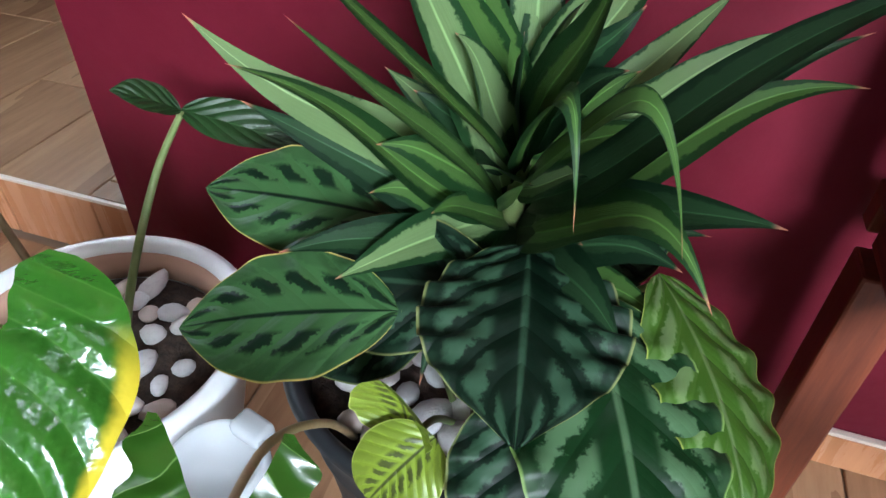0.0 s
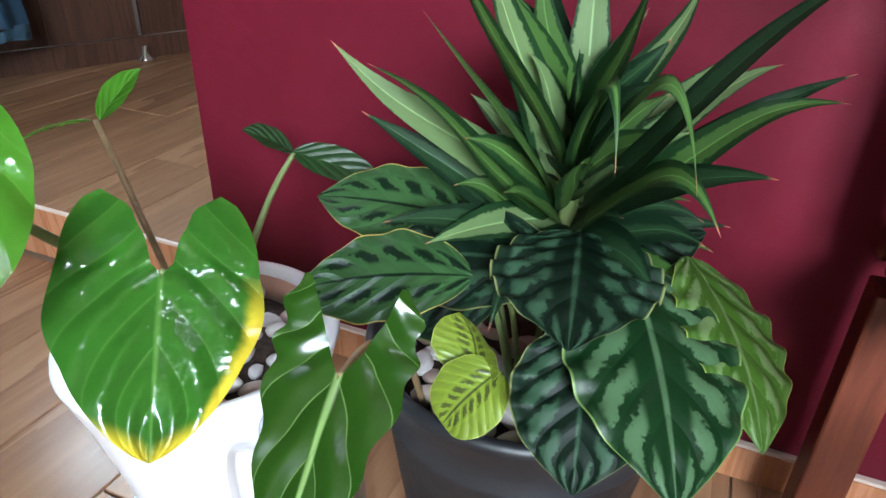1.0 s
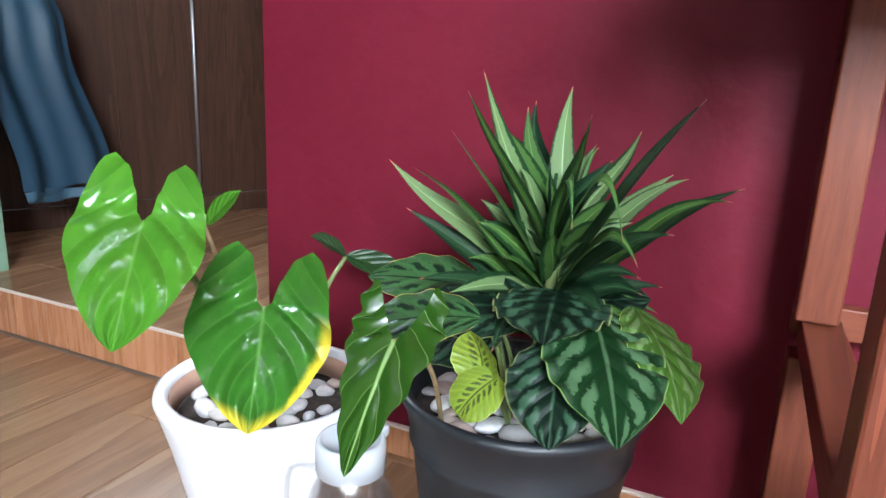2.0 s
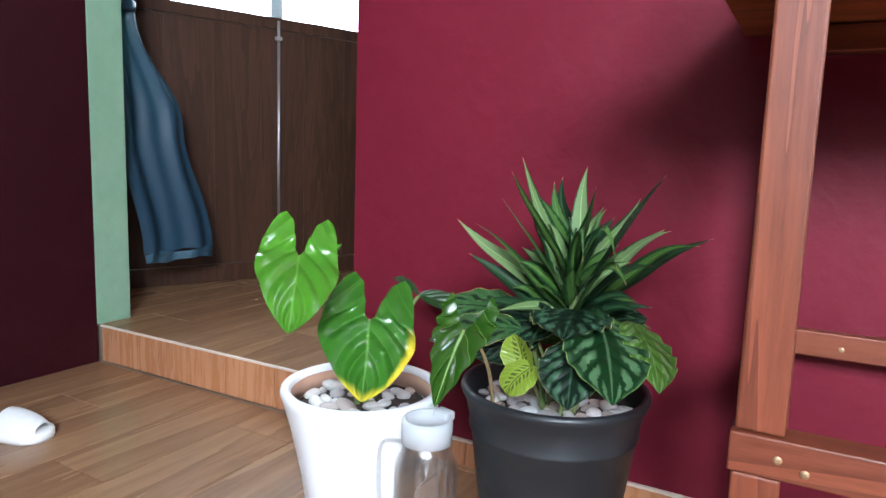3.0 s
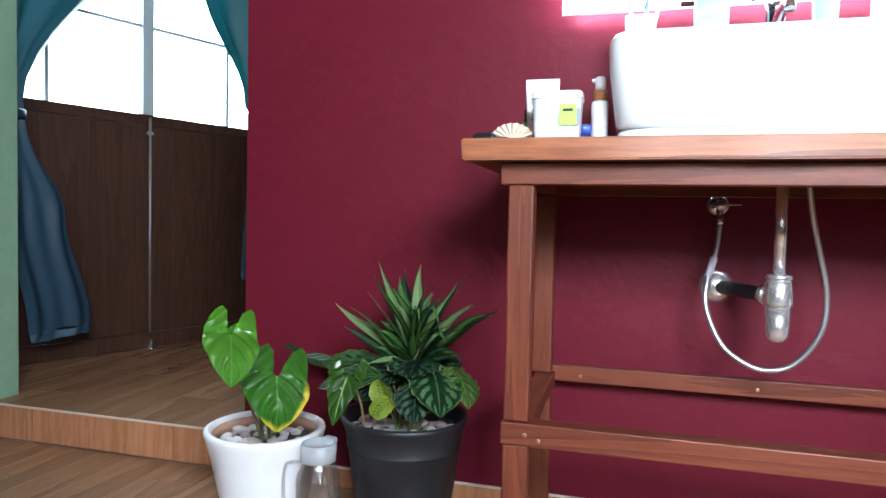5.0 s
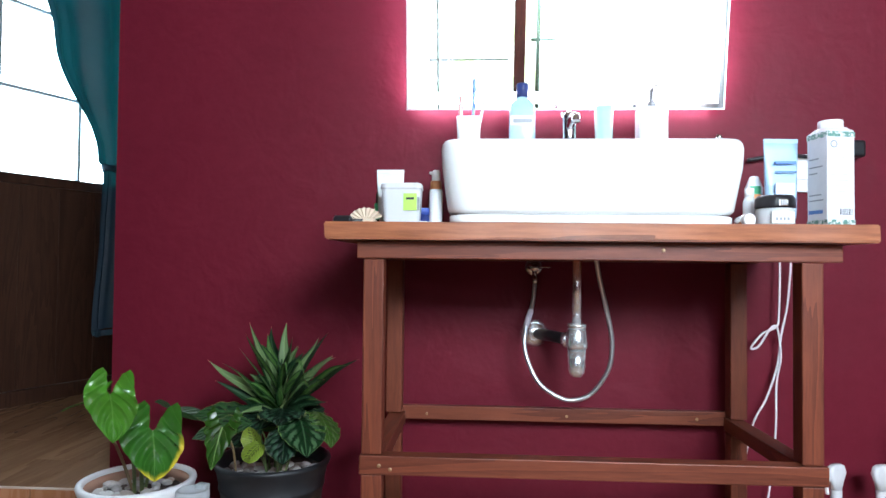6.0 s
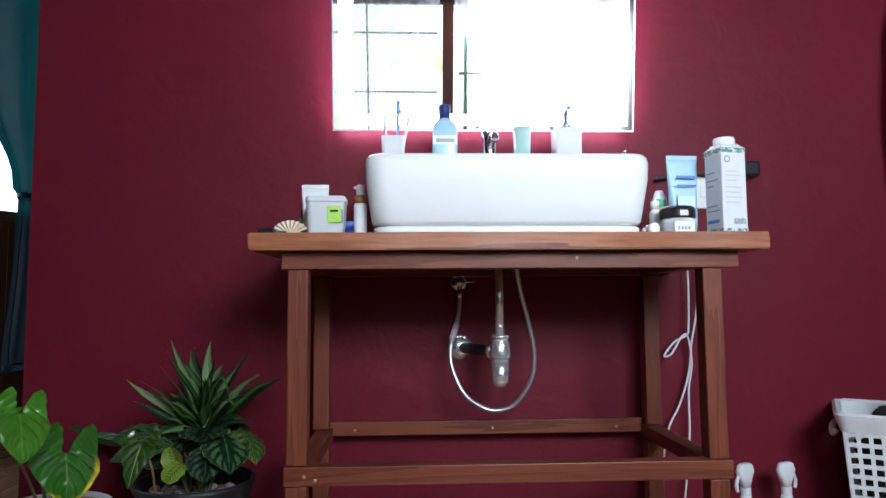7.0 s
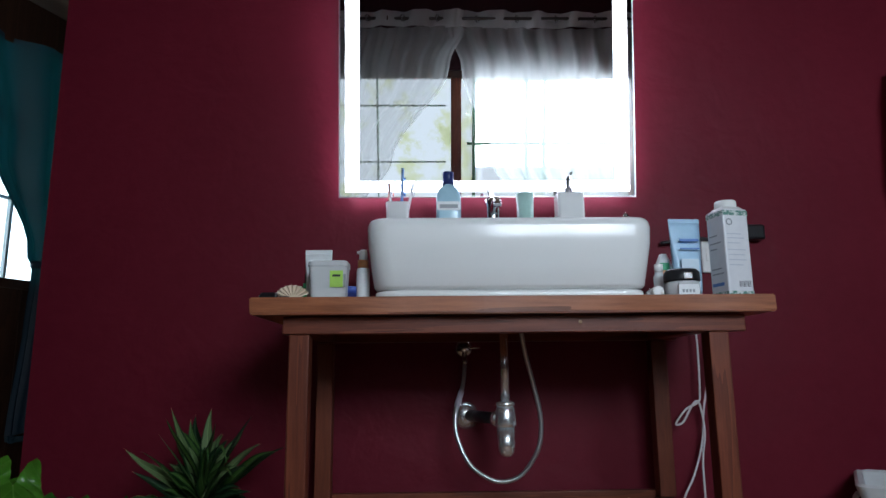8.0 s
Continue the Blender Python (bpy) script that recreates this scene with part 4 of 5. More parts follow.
leaf(cala, CALA_DARK, "ovate", (-0.655, -0.290, 0.415), (-0.808, -0.303, 0.389), (-0.20, -0.55, 0.80), 0.092, 0.16, 0.10, 0.15, 0.025, 4)
leaf(cala, CALA_DARK, "ovate", (-0.650, -0.262, 0.432), (-0.624, -0.400, 0.422), (0.05, -0.30, 0.95), 0.118, 0.14, 0.12, 0.20, 0.050, 7)
leaf(cala, CALA_DARK, "ovate", (-0.622, -0.345, 0.412), (-0.604, -0.428, 0.338), (0.10, -0.85, 0.50), 0.092, 0.14, 0.10, 0.1, 0.045, 6)
leaf(cala, CALA_MID, "ovate", (-0.610, -0.285, 0.428), (-0.546, -0.432, 0.358), (0.35, -0.62, 0.70), 0.116, 0.20, 0.10, 0.2, 0.035, 6)
leaf(cala, CALA_LIME, "ovate", (-0.570, -0.250, 0.424), (-0.503, -0.372, 0.364), (0.55, -0.50, 0.65), 0.080, 0.20, 0.12, 0.2, 0.045, 6)
leaf(cala, CALA_DARK, "ovate", (-0.640, -0.225, 0.405), (-0.560, -0.190, 0.418), (0.0, -0.65, 0.75), 0.075, 0.12, 0.12, 0.1, 0.025, 4)
leaf(cala, CALA_DARK, "ovate", (-0.700, -0.285, 0.378), (-0.800, -0.320, 0.350), (-0.2, -0.5, 0.85), 0.085, 0.12, 0.12, 0.1, 0.025, 4)
leaf(cala, CALA_YOUNG, "round", (-0.690, -0.372, 0.352), (-0.703, -0.376, 0.412), (-0.25, -0.95, 0.15), 0.056, -0.30, 0.30, -0.2, 0.02, 3)
leaf(cala, CALA_YOUNG, "round", (-0.672, -0.372, 0.370), (-0.702, -0.402, 0.334), (-0.1, -0.70, 0.70), 0.056, 0.25, 0.30, 0.3, 0.02, 3)
for x, y, z in ((-0.715, -0.318, 0.405), (-0.745, -0.235, 0.408), (-0.668, -0.262, 0.412), (-0.650, -0.262, 0.432), (-0.622, -0.345, 0.412), (-0.610, -0.285, 0.428), (-0.572, -0.262, 0.425), (-0.640, -0.225, 0.405), (-0.700, -0.285, 0.378), (-0.690, -0.372, 0.352)):
    stalk(cala, [(-0.68 + 0.25 * (x + 0.68), -0.25 + 0.25 * (y + 0.25), 0.255), (-0.68 + 0.65 * (x + 0.68), -0.25 + 0.65 * (y + 0.25), 0.26 + 0.7 * (z - 0.26)), (x, y, z)], 0.003)

# spiky variegated plant
draco = thing("dracaena_plant", "bushy plant with long pointed green leaves striped pale", "potted plant", (-0.672, -0.215, 0.26))
DX, DY = -0.672, -0.215
stalk(draco, [(DX + 0.01, DY - 0.01, 0.255), (DX, DY, 0.38), (DX + 0.005, DY, 0.47)], 0.010, STALK, 0.6)


def blade(tip, z, width, material, bend=0.10, hook=0.0, twist=0.0, pull=0.10):
    base = Vector((DX, DY, z)) + pull * (Vector(tip) - Vector((DX, DY, z)))
    out = Vector((tip[0] - DX, tip[1] - DY, 0))
    face = Vector((0, -0.55, 0)) + Vector((0, 0, 0.6)) - out * 1.2
    leaf(draco, material, "lance", base, tip, face, width * 1.16, 0.10 - 0.6 * bend, 0.20, 0.0, 0.024, 2.5, twist, hook)


blade((-0.844, -0.296, 0.561), 0.40, 0.036, DRACO_PALE, 0.05)
blade((-0.830, -0.279, 0.505), 0.39, 0.034, DRACO_DARK, 0.05)
blade((-0.735, -0.300, 0.660), 0.42, 0.034, DRACO_PALE, 0.14, 0, 0.5)
blade((-0.677, -0.164, 0.649), 0.45, 0.034, DRACO_PALE, 0.03)
blade((-0.622, -0.298, 0.622), 0.45, 0.036, DRACO_MID, 0.06)
blade((-0.606, -0.085, 0.599), 0.44, 0.032, DRACO_PALE, 0.05)
blade((-0.518, -0.351, 0.641), 0.42, 0.032, DRACO_DARK, 0.12, 0, 0.4)
blade((-0.536, -0.180, 0.575), 0.41, 0.030, DRACO_PALE, -0.04, 0.10)
blade((-0.490, -0.200, 0.560), 0.40, 0.034, DRACO_MID, -0.02, 0.10)
blade((-0.480, -0.130, 0.545), 0.42, 0.032, DRACO_DARK, 0.05)
blade((-0.532, -0.321, 0.540), 0.40, 0.036, DRACO_DARK, -0.02, 0.10)
blade((-0.556, -0.358, 0.540), 0.40, 0.036, DRACO_MID, -0.10, 0.22)
blade((-0.572, -0.345, 0.590), 0.44, 0.022, DRACO_MID, -0.25, 0.42)
blade((-0.620, -0.345, 0.585), 0.45, 0.022, DRACO_MID, -0.25, 0.42)
blade((-0.700, -0.420, 0.640), 0.45, 0.018, DRACO_MID, 0.10, 0.0, 0.8)
blade((-0.560, -0.100, 0.560), 0.42, 0.032, DRACO_PALE, -0.02, 0.05)
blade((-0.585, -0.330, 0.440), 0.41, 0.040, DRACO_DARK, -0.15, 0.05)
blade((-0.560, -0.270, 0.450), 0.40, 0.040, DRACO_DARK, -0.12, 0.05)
blade((-0.733, -0.376, 0.603), 0.42, 0.022, DRACO_MID, 0.05)
blade((-0.741, -0.095, 0.630), 0.44, 0.032, DRACO_DARK, 0.04)
blade((-0.705, -0.240, 0.625), 0.45, 0.030, DRACO_MID, 0.05)
blade((-0.790, -0.340, 0.560), 0.41, 0.030, DRACO_MID, 0.06, 0.0, 0.6)
blade((-0.750, -0.330, 0.430), 0.42, 0.036, DRACO_PALE, -0.10, 0.0)
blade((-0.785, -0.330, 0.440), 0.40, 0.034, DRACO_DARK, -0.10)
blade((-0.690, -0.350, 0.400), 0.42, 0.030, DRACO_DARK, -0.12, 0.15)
rnd = random.Random(4)
# the lower rings draw darker leaves, putting the clump's inner shade into colour
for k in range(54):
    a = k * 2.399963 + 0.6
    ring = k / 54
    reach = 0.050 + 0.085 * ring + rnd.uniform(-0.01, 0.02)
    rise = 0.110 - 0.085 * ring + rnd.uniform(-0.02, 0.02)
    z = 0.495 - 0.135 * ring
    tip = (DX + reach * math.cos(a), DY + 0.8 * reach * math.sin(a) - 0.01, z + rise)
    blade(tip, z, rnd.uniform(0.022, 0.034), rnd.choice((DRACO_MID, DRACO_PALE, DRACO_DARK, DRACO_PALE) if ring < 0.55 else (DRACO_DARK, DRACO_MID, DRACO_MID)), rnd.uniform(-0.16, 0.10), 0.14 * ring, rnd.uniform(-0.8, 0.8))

# ---- water jug ----
JUG = Mat("clear_jug_plastic", (0.97, 0.98, 0.99), 0.03)
shine = JUG.node("ShaderNodeBsdfGlossy", Roughness=0.22)
see = JUG.node("ShaderNodeMixShader")
see.inputs[0].default_value = 0.78
JUG.link(shine.outputs[0], see.inputs[1])
JUG.link(JUG.node("ShaderNodeBsdfTransparent").outputs[0], see.inputs[2])
JUG.link(see.outputs[0], JUG.t.nodes["Material Output"].inputs["Surface"])
LID = Mat("milky_lid", (0.66, 0.69, 0.72), 0.2)
see = LID.node("ShaderNodeMixShader")
see.inputs[0].default_value = 0.45
LID.link(LID.b.outputs[0], see.inputs[1])
LID.link(LID.node("ShaderNodeBsdfTransparent").outputs[0], see.inputs[2])
LID.link(see.outputs[0], LID.t.nodes["Material Output"].inputs["Surface"])
jug = thing("water_jug", "clear fluted plastic water jug with a white lid", "jug", (-0.842, -0.372, 0))
flute = lambda a, z: 1 + (0.040 * math.cos(18 * a) if 0.03 < z < 0.18 else 0)
part("body", lathe([(0, 0.0), (0.043, 0.0), (0.047, 0.006), (0.048, 0.04), (0.048, 0.175), (0.047, 0.188), (0.039, 0.203), (0.038, 0.230), (0.036, 0.230), (0.037, 0.203), (0.045, 0.186), (0.0455, 0.04), (0.044, 0.010), (0, 0.008)], 144, flute), JUG, jug, smooth=True)
jug_lid = part("lid", lathe([(0.0385, 0.218), (0.0395, 0.2185), (0.0400, 0.243), (0.0395, 0.252), (0.037, 0.256), (0.033, 0.256), (0.031, 0.249), (0, 0.248)], 48), LID, jug, "milky white plastic lid", smooth=True)
part("spout", place(box((0.026, -0.016, 0.243), (0.048, 0.016, 0.260), 0.005), Matrix.Rotation(radians(75), 4, "Z")), LID, jug_lid, smooth=True)
part("handle", place(tube([(-0.040, 0, 0.212), (-0.072, 0, 0.206), (-0.078, 0, 0.155), (-0.072, 0, 0.095), (-0.048, 0, 0.085)], 0.0042, 10), Matrix.Rotation(radians(15), 4, "Z")), JUG, jug, smooth=True)

# ---- things on the slab ----
def paper(name, colour, rough=0.45):
    k = Mat(name, colour, rough)
    k.colour(k.mix(colour, tuple(0.86 * c for c in colour), k.noise(k.coords(), 60, 3)))
    return k


WHITE_TUBE = paper("white_tube_plastic", (0.80, 0.82, 0.83), 0.3)
MINT = paper("mint_print", (0.30, 0.66, 0.62))
LIME = paper("lime_label", (0.42, 0.70, 0.10))
BLUE_PRINT = paper("blue_print", (0.10, 0.22, 0.55))
NAVY = paper("navy_plastic", (0.02, 0.035, 0.16), 0.3)
AMBER = paper("copper_collar", (0.42, 0.17, 0.06), 0.35)
BOTTLE_GREEN = paper("dark_green_plastic", (0.01, 0.05, 0.025), 0.25)
SKY = paper("pale_blue_plastic", (0.42, 0.62, 0.80), 0.3)
GREY_PRINT = paper("grey_print", (0.30, 0.32, 0.34))
CREAM = paper("cream_card", (0.66, 0.55, 0.42), 0.7)
CLEAR = Mat("clear_plastic", (0.88, 0.90, 0.91), 0.22)
CLEAR.set("Transmission Weight", 0.40).set("IOR", 1.2)
BLACK_CLOTH = cloth("black_cloth", (0.012, 0.012, 0.015), 0.9)


def squeeze_tube(name, label, at, w, d, h, colour, turn=0.0, upright=True):
    """Tube standing on its cap: round at the foot, flat at the sealed top."""
    ob = thing(name, label, "tube", at)
    ob.rotation_euler = (0, 0, radians(turn))
    secs = [(w * 0.80, d, d * 0.49, 0.022)] + [(w * (0.84 + 0.16 * u), d * (1 - u) + 0.003 * u, (d * (1 - u) + 0.003 * u) * 0.49, 0.024 + (h - 0.034) * u) for u in (0.05, 0.25, 0.5, 0.75, 0.95)] + [(w, 0.003, 0.0014, h)]
    ob.location = at
    shell_part = part("body", loft(secs), colour, ob, smooth=True)
    part("cap", loft([(w * 0.74, d * 0.94, d * 0.45, 0.0), (w * 0.76, d * 0.96, d * 0.46, 0.021)]), WHITE_PLASTIC, ob, "cap at the foot", smooth=False)
    part("seam", box((-w / 2, -0.0022, h), (w / 2, 0.0022, h + 0.010), 0.0008), colour, ob, "crimped flat seam")
    return shell_part


tube_a = squeeze_tube("cream_tube", "white squeeze tube standing on its cap", (-0.366, -0.375, TOP), 0.066, 0.038, 0.128, WHITE_TUBE)
part("print", box((-0.018, -0.0185, 0.090), (0.008, -0.0175, 0.104)), MINT, tube_a, "mint green printed patch")
for k in range(3):
    part("print_line", box((-0.018, -0.0205, 0.074 - 0.009 * k), (0.016 - 0.006 * k, -0.0195, 0.077 - 0.009 * k)), GREY_PRINT, tube_a)
tub = thing("cotton_bud_tub", "clear plastic tub of white cotton buds with a green label", "tub", (-0.326, -0.462, TOP))
tub_shell = part("shell", loft([(0.078, 0.058, 0.012, 0.0), (0.080, 0.060, 0.012, 0.004), (0.088, 0.066, 0.013, 0.078), (0.086, 0.064, 0.012, 0.078), (0.078, 0.058, 0.011, 0.005)]), CLEAR, tub, smooth=False)
part("lid", loft([(0.090, 0.068, 0.014, 0.0785), (0.092, 0.070, 0.014, 0.081), (0.091, 0.069, 0.014, 0.090), (0.086, 0.064, 0.012, 0.092)]), CLEAR, tub, "clear snap-on lid")
part("label", box((0.006, -0.0345, 0.030), (0.036, -0.0335, 0.068)), LIME, tub_shell, "lime green label")
part("label_mark", box((0.012, -0.0355, 0.054), (0.030, -0.0347, 0.059)), BLACK_PLASTIC, tub_shell)
part("label_bars", box((0.037, -0.0345, 0.030), (0.042, -0.0337, 0.060)), GREY_PRINT, tub_shell)
rnd = random.Random(8)
for k in range(34):
    x, y, z = rnd.uniform(-0.024, 0.024), rnd.uniform(-0.015, 0.015), rnd.uniform(0.010, 0.040)
    a = rnd.uniform(-0.9, 0.9)
    dx, dz = 0.020 * math.cos(a), 0.016 * math.sin(a) ** 2 + 0.004
    part("cotton_bud", tube([(x - dx * 0.6, y, z), (x + dx * 0.6, y + 0.003, z + dz)], 0.0019, 6), WHITE_PLASTIC, tub, smooth=True)
green_bottle = thing("shampoo_bottle", "dark green bottle with a bright green label", "bottle", (-0.385, -0.322, TOP))
part("body", loft([(0.044, 0.030, 0.012, 0.0), (0.048, 0.034, 0.014, 0.006), (0.048, 0.034, 0.014, 0.085), (0.024, 0.024, 0.0115, 0.104)]), BOTTLE_GREEN, green_bottle, smooth=True)
part("label", box((-0.0245, -0.019, 0.02), (0.020, -0.0175, 0.06)), paper("leaf_green_label", (0.02, 0.34, 0.12)), green_bottle)
part("cap", lathe([(0.0125, 0.105), (0.0125, 0.128), (0.010, 0.130), (0, 0.130)], 20), BLACK_PLASTIC, green_bottle, smooth=True)
pump = thing("pump_bottle", "white bottle with a copper collar and white cap", "bottle", (-0.254, -0.395, TOP))
part("body", lathe([(0, 0), (0.015, 0.0), (0.016, 0.004), (0.016, 0.082), (0.014, 0.088), (0, 0.088)], 28), WHITE_TUBE, pump, smooth=True)
part("collar", lathe([(0.0135, 0.0885), (0.0135, 0.108), (0, 0.108)], 24), AMBER, pump, "copper collar", smooth=True)
part("cap", lathe([(0.010, 0.1085), (0.010, 0.126), (0.008, 0.134), (0, 0.135)], 20), WHITE_PLASTIC, pump, smooth=True)
part("nozzle", box((-0.016, -0.004, 0.124), (0.0, 0.004, 0.131), 0.002), WHITE_PLASTIC, pump)
navy_jar = thing("small_jar", "small navy blue jar", "jar", (-0.284, -0.385, TOP))
part("body", lathe([(0, 0), (0.020, 0), (0.021, 0.004), (0.021, 0.028), (0, 0.028)], 24), NAVY, navy_jar, smooth=True)
part("lid", lathe([(0.0215, 0.0285), (0.0215, 0.042), (0.019, 0.044), (0, 0.044)], 24), paper("blue_lid", (0.05, 0.09, 0.35), 0.3), navy_jar, smooth=True)
shell = thing("shell_fan", "small ribbed cream fan shell leaning on the slab", "shell", (-0.418, -0.495, TOP))
bm = bmesh.new()
hub = bm.verts.new((0.014, 0, 0.003))
prev = None
for k in range(19):
    a = radians(20 + 150 * k / 18)
    r = 0.040 * (1 + (0.05 if k % 2 else -0.03))
    vtx = bm.verts.new((0.014 + r * math.cos(a) * 1.0, 0.006 * (k % 2) - 0.004, 0.003 + 0.80 * r * math.sin(a)))
    if prev:
        bm.faces.new((hub, prev, vtx))
    prev = vtx
part("valve", bm, CREAM, shell)
part("base", box((-0.020, -0.010, 0.0), (0.036, 0.022, 0.010), 0.003), CREAM, shell)

clip = thing("hair_clip", "small black plastic hair clip lying on the slab", "hair clip", (-0.452, -0.512, TOP))
part("jaw", place(loft([(0.044, 0.018, 0.007, 0.0), (0.046, 0.020, 0.008, 0.008), (0.036, 0.012, 0.005, 0.016)]), Matrix.Rotation(radians(-8), 4, "Z")), BLACK_PLASTIC, clip, smooth=True)
part("jaw", place(loft([(0.028, 0.012, 0.005, 0.0), (0.028, 0.012, 0.005, 0.009)]), Matrix.Translation((0.030, 0.008, 0)) @ Matrix.Rotation(radians(20), 4, "Z")), BLACK_PLASTIC, clip, smooth=True)
wrap = thing("plastic_wrapper", "crumpled clear and black wrapper on the slab", "wrapper", (-0.268, -0.478, TOP))
for k in range(4):
    part("fold", place(box((-0.012, -0.008, 0), (0.012, 0.008, 0.004 + 0.002 * (k % 2)), 0.001), pose(0.014 * k - 0.022, 0.004 * (k % 2), 0.0005, 0, 0, 35 * k)), WHITE_PLASTIC if k % 2 else BLACK_PLASTIC, wrap)

roll = thing("roll_on_bottle", "small bottle lying down, white cap towards the room", "bottle", (0.430, -0.508, TOP + 0.0135))
part("cap", place(lathe([(0, -0.002), (0.011, -0.002), (0.013, 0.0), (0.013, 0.016), (0, 0.016)], 24), pose(0, 0, 0, -90)), WHITE_PLASTIC, roll, smooth=True)
part("body", place(lathe([(0.0115, 0.0165), (0.0115, 0.060), (0.008, 0.066), (0, 0.066)], 24), pose(0, 0, 0, -90)), CHROME, roll, smooth=True)
cream = thing("cosmetic_jar", "round clear jar with a black lid and white label", "jar", (0.507, -0.452, TOP))
cream_body = part("body", lathe([(0, 0), (0.037, 0), (0.040, 0.006), (0.040, 0.036), (0.036, 0.042), (0, 0.042)], 40), CLEAR, cream, smooth=True)
part("contents", lathe([(0, 0.004), (0.034, 0.004), (0.035, 0.010), (0.035, 0.036), (0, 0.036)], 32), paper("grey_cream", (0.34, 0.38, 0.42)), cream, "grey cream filling", smooth=True)
part("lid", lathe([(0.041, 0.0425), (0.0415, 0.046), (0.0415, 0.062), (0.036, 0.070), (0, 0.071)], 40), BLACK_PLASTIC, cream, "black screw lid", smooth=True)
part("clasp", box((-0.010, -0.0435, 0.044), (0.010, -0.0405, 0.060), 0.002), CHROME, cream)
part("label", box((-0.024, -0.0412, 0.008), (0.024, -0.0385, 0.032)), WHITE_TUBE, cream_body)
for k in range(4):
    part("label_bar", box((-0.016 + 0.008 * k, -0.0420, 0.013), (-0.011 + 0.008 * k, -0.0414, 0.020)), GREY_PRINT, cream_body)
vial = thing("small_bottle", "small clear bottle with a white cap", "bottle", (0.474, -0.395, TOP))
part("body", lathe([(0, 0), (0.013, 0), (0.014, 0.003), (0.014, 0.062), (0.009, 0.074), (0, 0.074)], 24), CLEAR, vial, smooth=True)
part("cap", lathe([(0.0105, 0.0745), (0.0105, 0.094), (0, 0.095)], 20), WHITE_PLASTIC, vial, smooth=True)
tube_b = squeeze_tube("lotion_tube", "pale blue squeeze tube standing on its cap", (0.548, -0.388, TOP), 0.080, 0.044, 0.200, SKY, 4)
part("print", box((-0.022, -0.0190, 0.150), (0.026, -0.0150, 0.156)), BLUE_PRINT, tube_b, "dark blue printed line")
part("print", box((-0.022, -0.0215, 0.130), (0.026, -0.0170, 0.133)), BLUE_PRINT, tube_b, "dark blue printed line")
part("window", box((-0.024, -0.0245, 0.035), (0.020, -0.0215, 0.105)), paper("tube_pale_panel", (0.62, 0.74, 0.84)), tube_b, "lighter printed panel")
flat_bottle = thing("flat_bottle", "white flat bottle with a green and orange label", "bottle", (0.505, -0.345, TOP))
part("body", loft([(0.040, 0.024, 0.010, 0.0), (0.042, 0.026, 0.011, 0.006), (0.040, 0.026, 0.011, 0.10), (0.018, 0.018, 0.008, 0.128)]), WHITE_TUBE, flat_bottle, smooth=True)
part("label", box((-0.014, -0.0145, 0.085), (0.010, -0.0133, 0.104)), paper("green_flash", (0.04, 0.35, 0.16)), flat_bottle)
part("label", box((-0.014, -0.0145, 0.074), (0.010, -0.0133, 0.0845)), paper("orange_flash", (0.72, 0.30, 0.10)), flat_bottle)

tin = thing("powder_carton", "tall white square tin with patterned green bands and a white cap", "tin", (0.626, -0.455, TOP))
tin.rotation_euler = (0, 0, radians(11))
tin_body = part("body", box((-0.033, -0.033, 0.0), (0.033, 0.033, 0.212), 0.004, 3), paper("white_tin_print", (0.72, 0.73, 0.76), 0.3), tin)
part("shoulder", loft([(0.060, 0.060, 0.006, 0.2121), (0.054, 0.054, 0.012, 0.217), (0.052, 0.052, 0.014, 0.219)]), paper("tin_shoulder", (0.66, 0.66, 0.66), 0.3), tin)
part("cap", lathe([(0.024, 0.2192), (0.025, 0.221), (0.025, 0.234), (0.023, 0.237), (0, 0.237)], 36), WHITE_PLASTIC, tin, "white round cap", smooth=True)
BAND = Mat("green_pattern_band", (0.3, 0.4, 0.35), 0.4)
BAND.colour(BAND.ramp(BAND.noise(BAND.coords(), 160, 3), [(0.42, (0.62, 0.66, 0.64)), (0.52, (0.10, 0.22, 0.18))]))
for z in (0.004, 0.196):
    for s in (0, 90, 180, 270):
        part("pattern_band", place(box((-0.0320, -0.0338, z), (0.0320, -0.0331, z + 0.012)), Matrix.Rotation(radians(s), 4, "Z")), BAND, tin_body, "printed floral band")
part("emblem", place(lathe([(0.0055, 0), (0.0085, 0), (0.0085, 0.0006), (0.0055, 0.0006), (0.0055, 0)], 24), pose(-0.018, -0.0333, 0.180, 90)), GREY_PRINT, tin_body, "round printed emblem")
for k in range(9):
    part("barcode_line", box((-0.004 + 0.0035 * k, -0.0339, 0.026), (-0.0026 + 0.0035 * k - (0.0007 if k % 3 else 0), -0.0332, 0.040)), BLACK_PLASTIC, tin_body)
for k, (w, z) in enumerate(((0.036, 0.150), (0.042, 0.140), (0.030, 0.128), (0.044, 0.112), (0.040, 0.100), (0.044, 0.088), (0.034, 0.076))):
    part("print_line", box((-0.026, -0.0337, z), (-0.024 + w, -0.0332, z + 0.0022)), paper("faint_print", (0.52, 0.55, 0.62)), tin_body)
for k, (w, z) in enumerate(((0.030, 0.150), (0.042, 0.132), (0.026, 0.118), (0.038, 0.070), (0.044, 0.058))):
    part("print_line", place(box((-0.024, -0.0337, z), (-0.024 + w, -0.0332, z + 0.003)), Matrix.Rotation(radians(-90), 4, "Z")), GREY_PRINT, tin_body)
part("print_block", place(box((-0.026, -0.0337, 0.030), (0.018, -0.0332, 0.038)), Matrix.Rotation(radians(-90), 4, "Z")), BLUE_PRINT, tin_body, "blue printed bar")

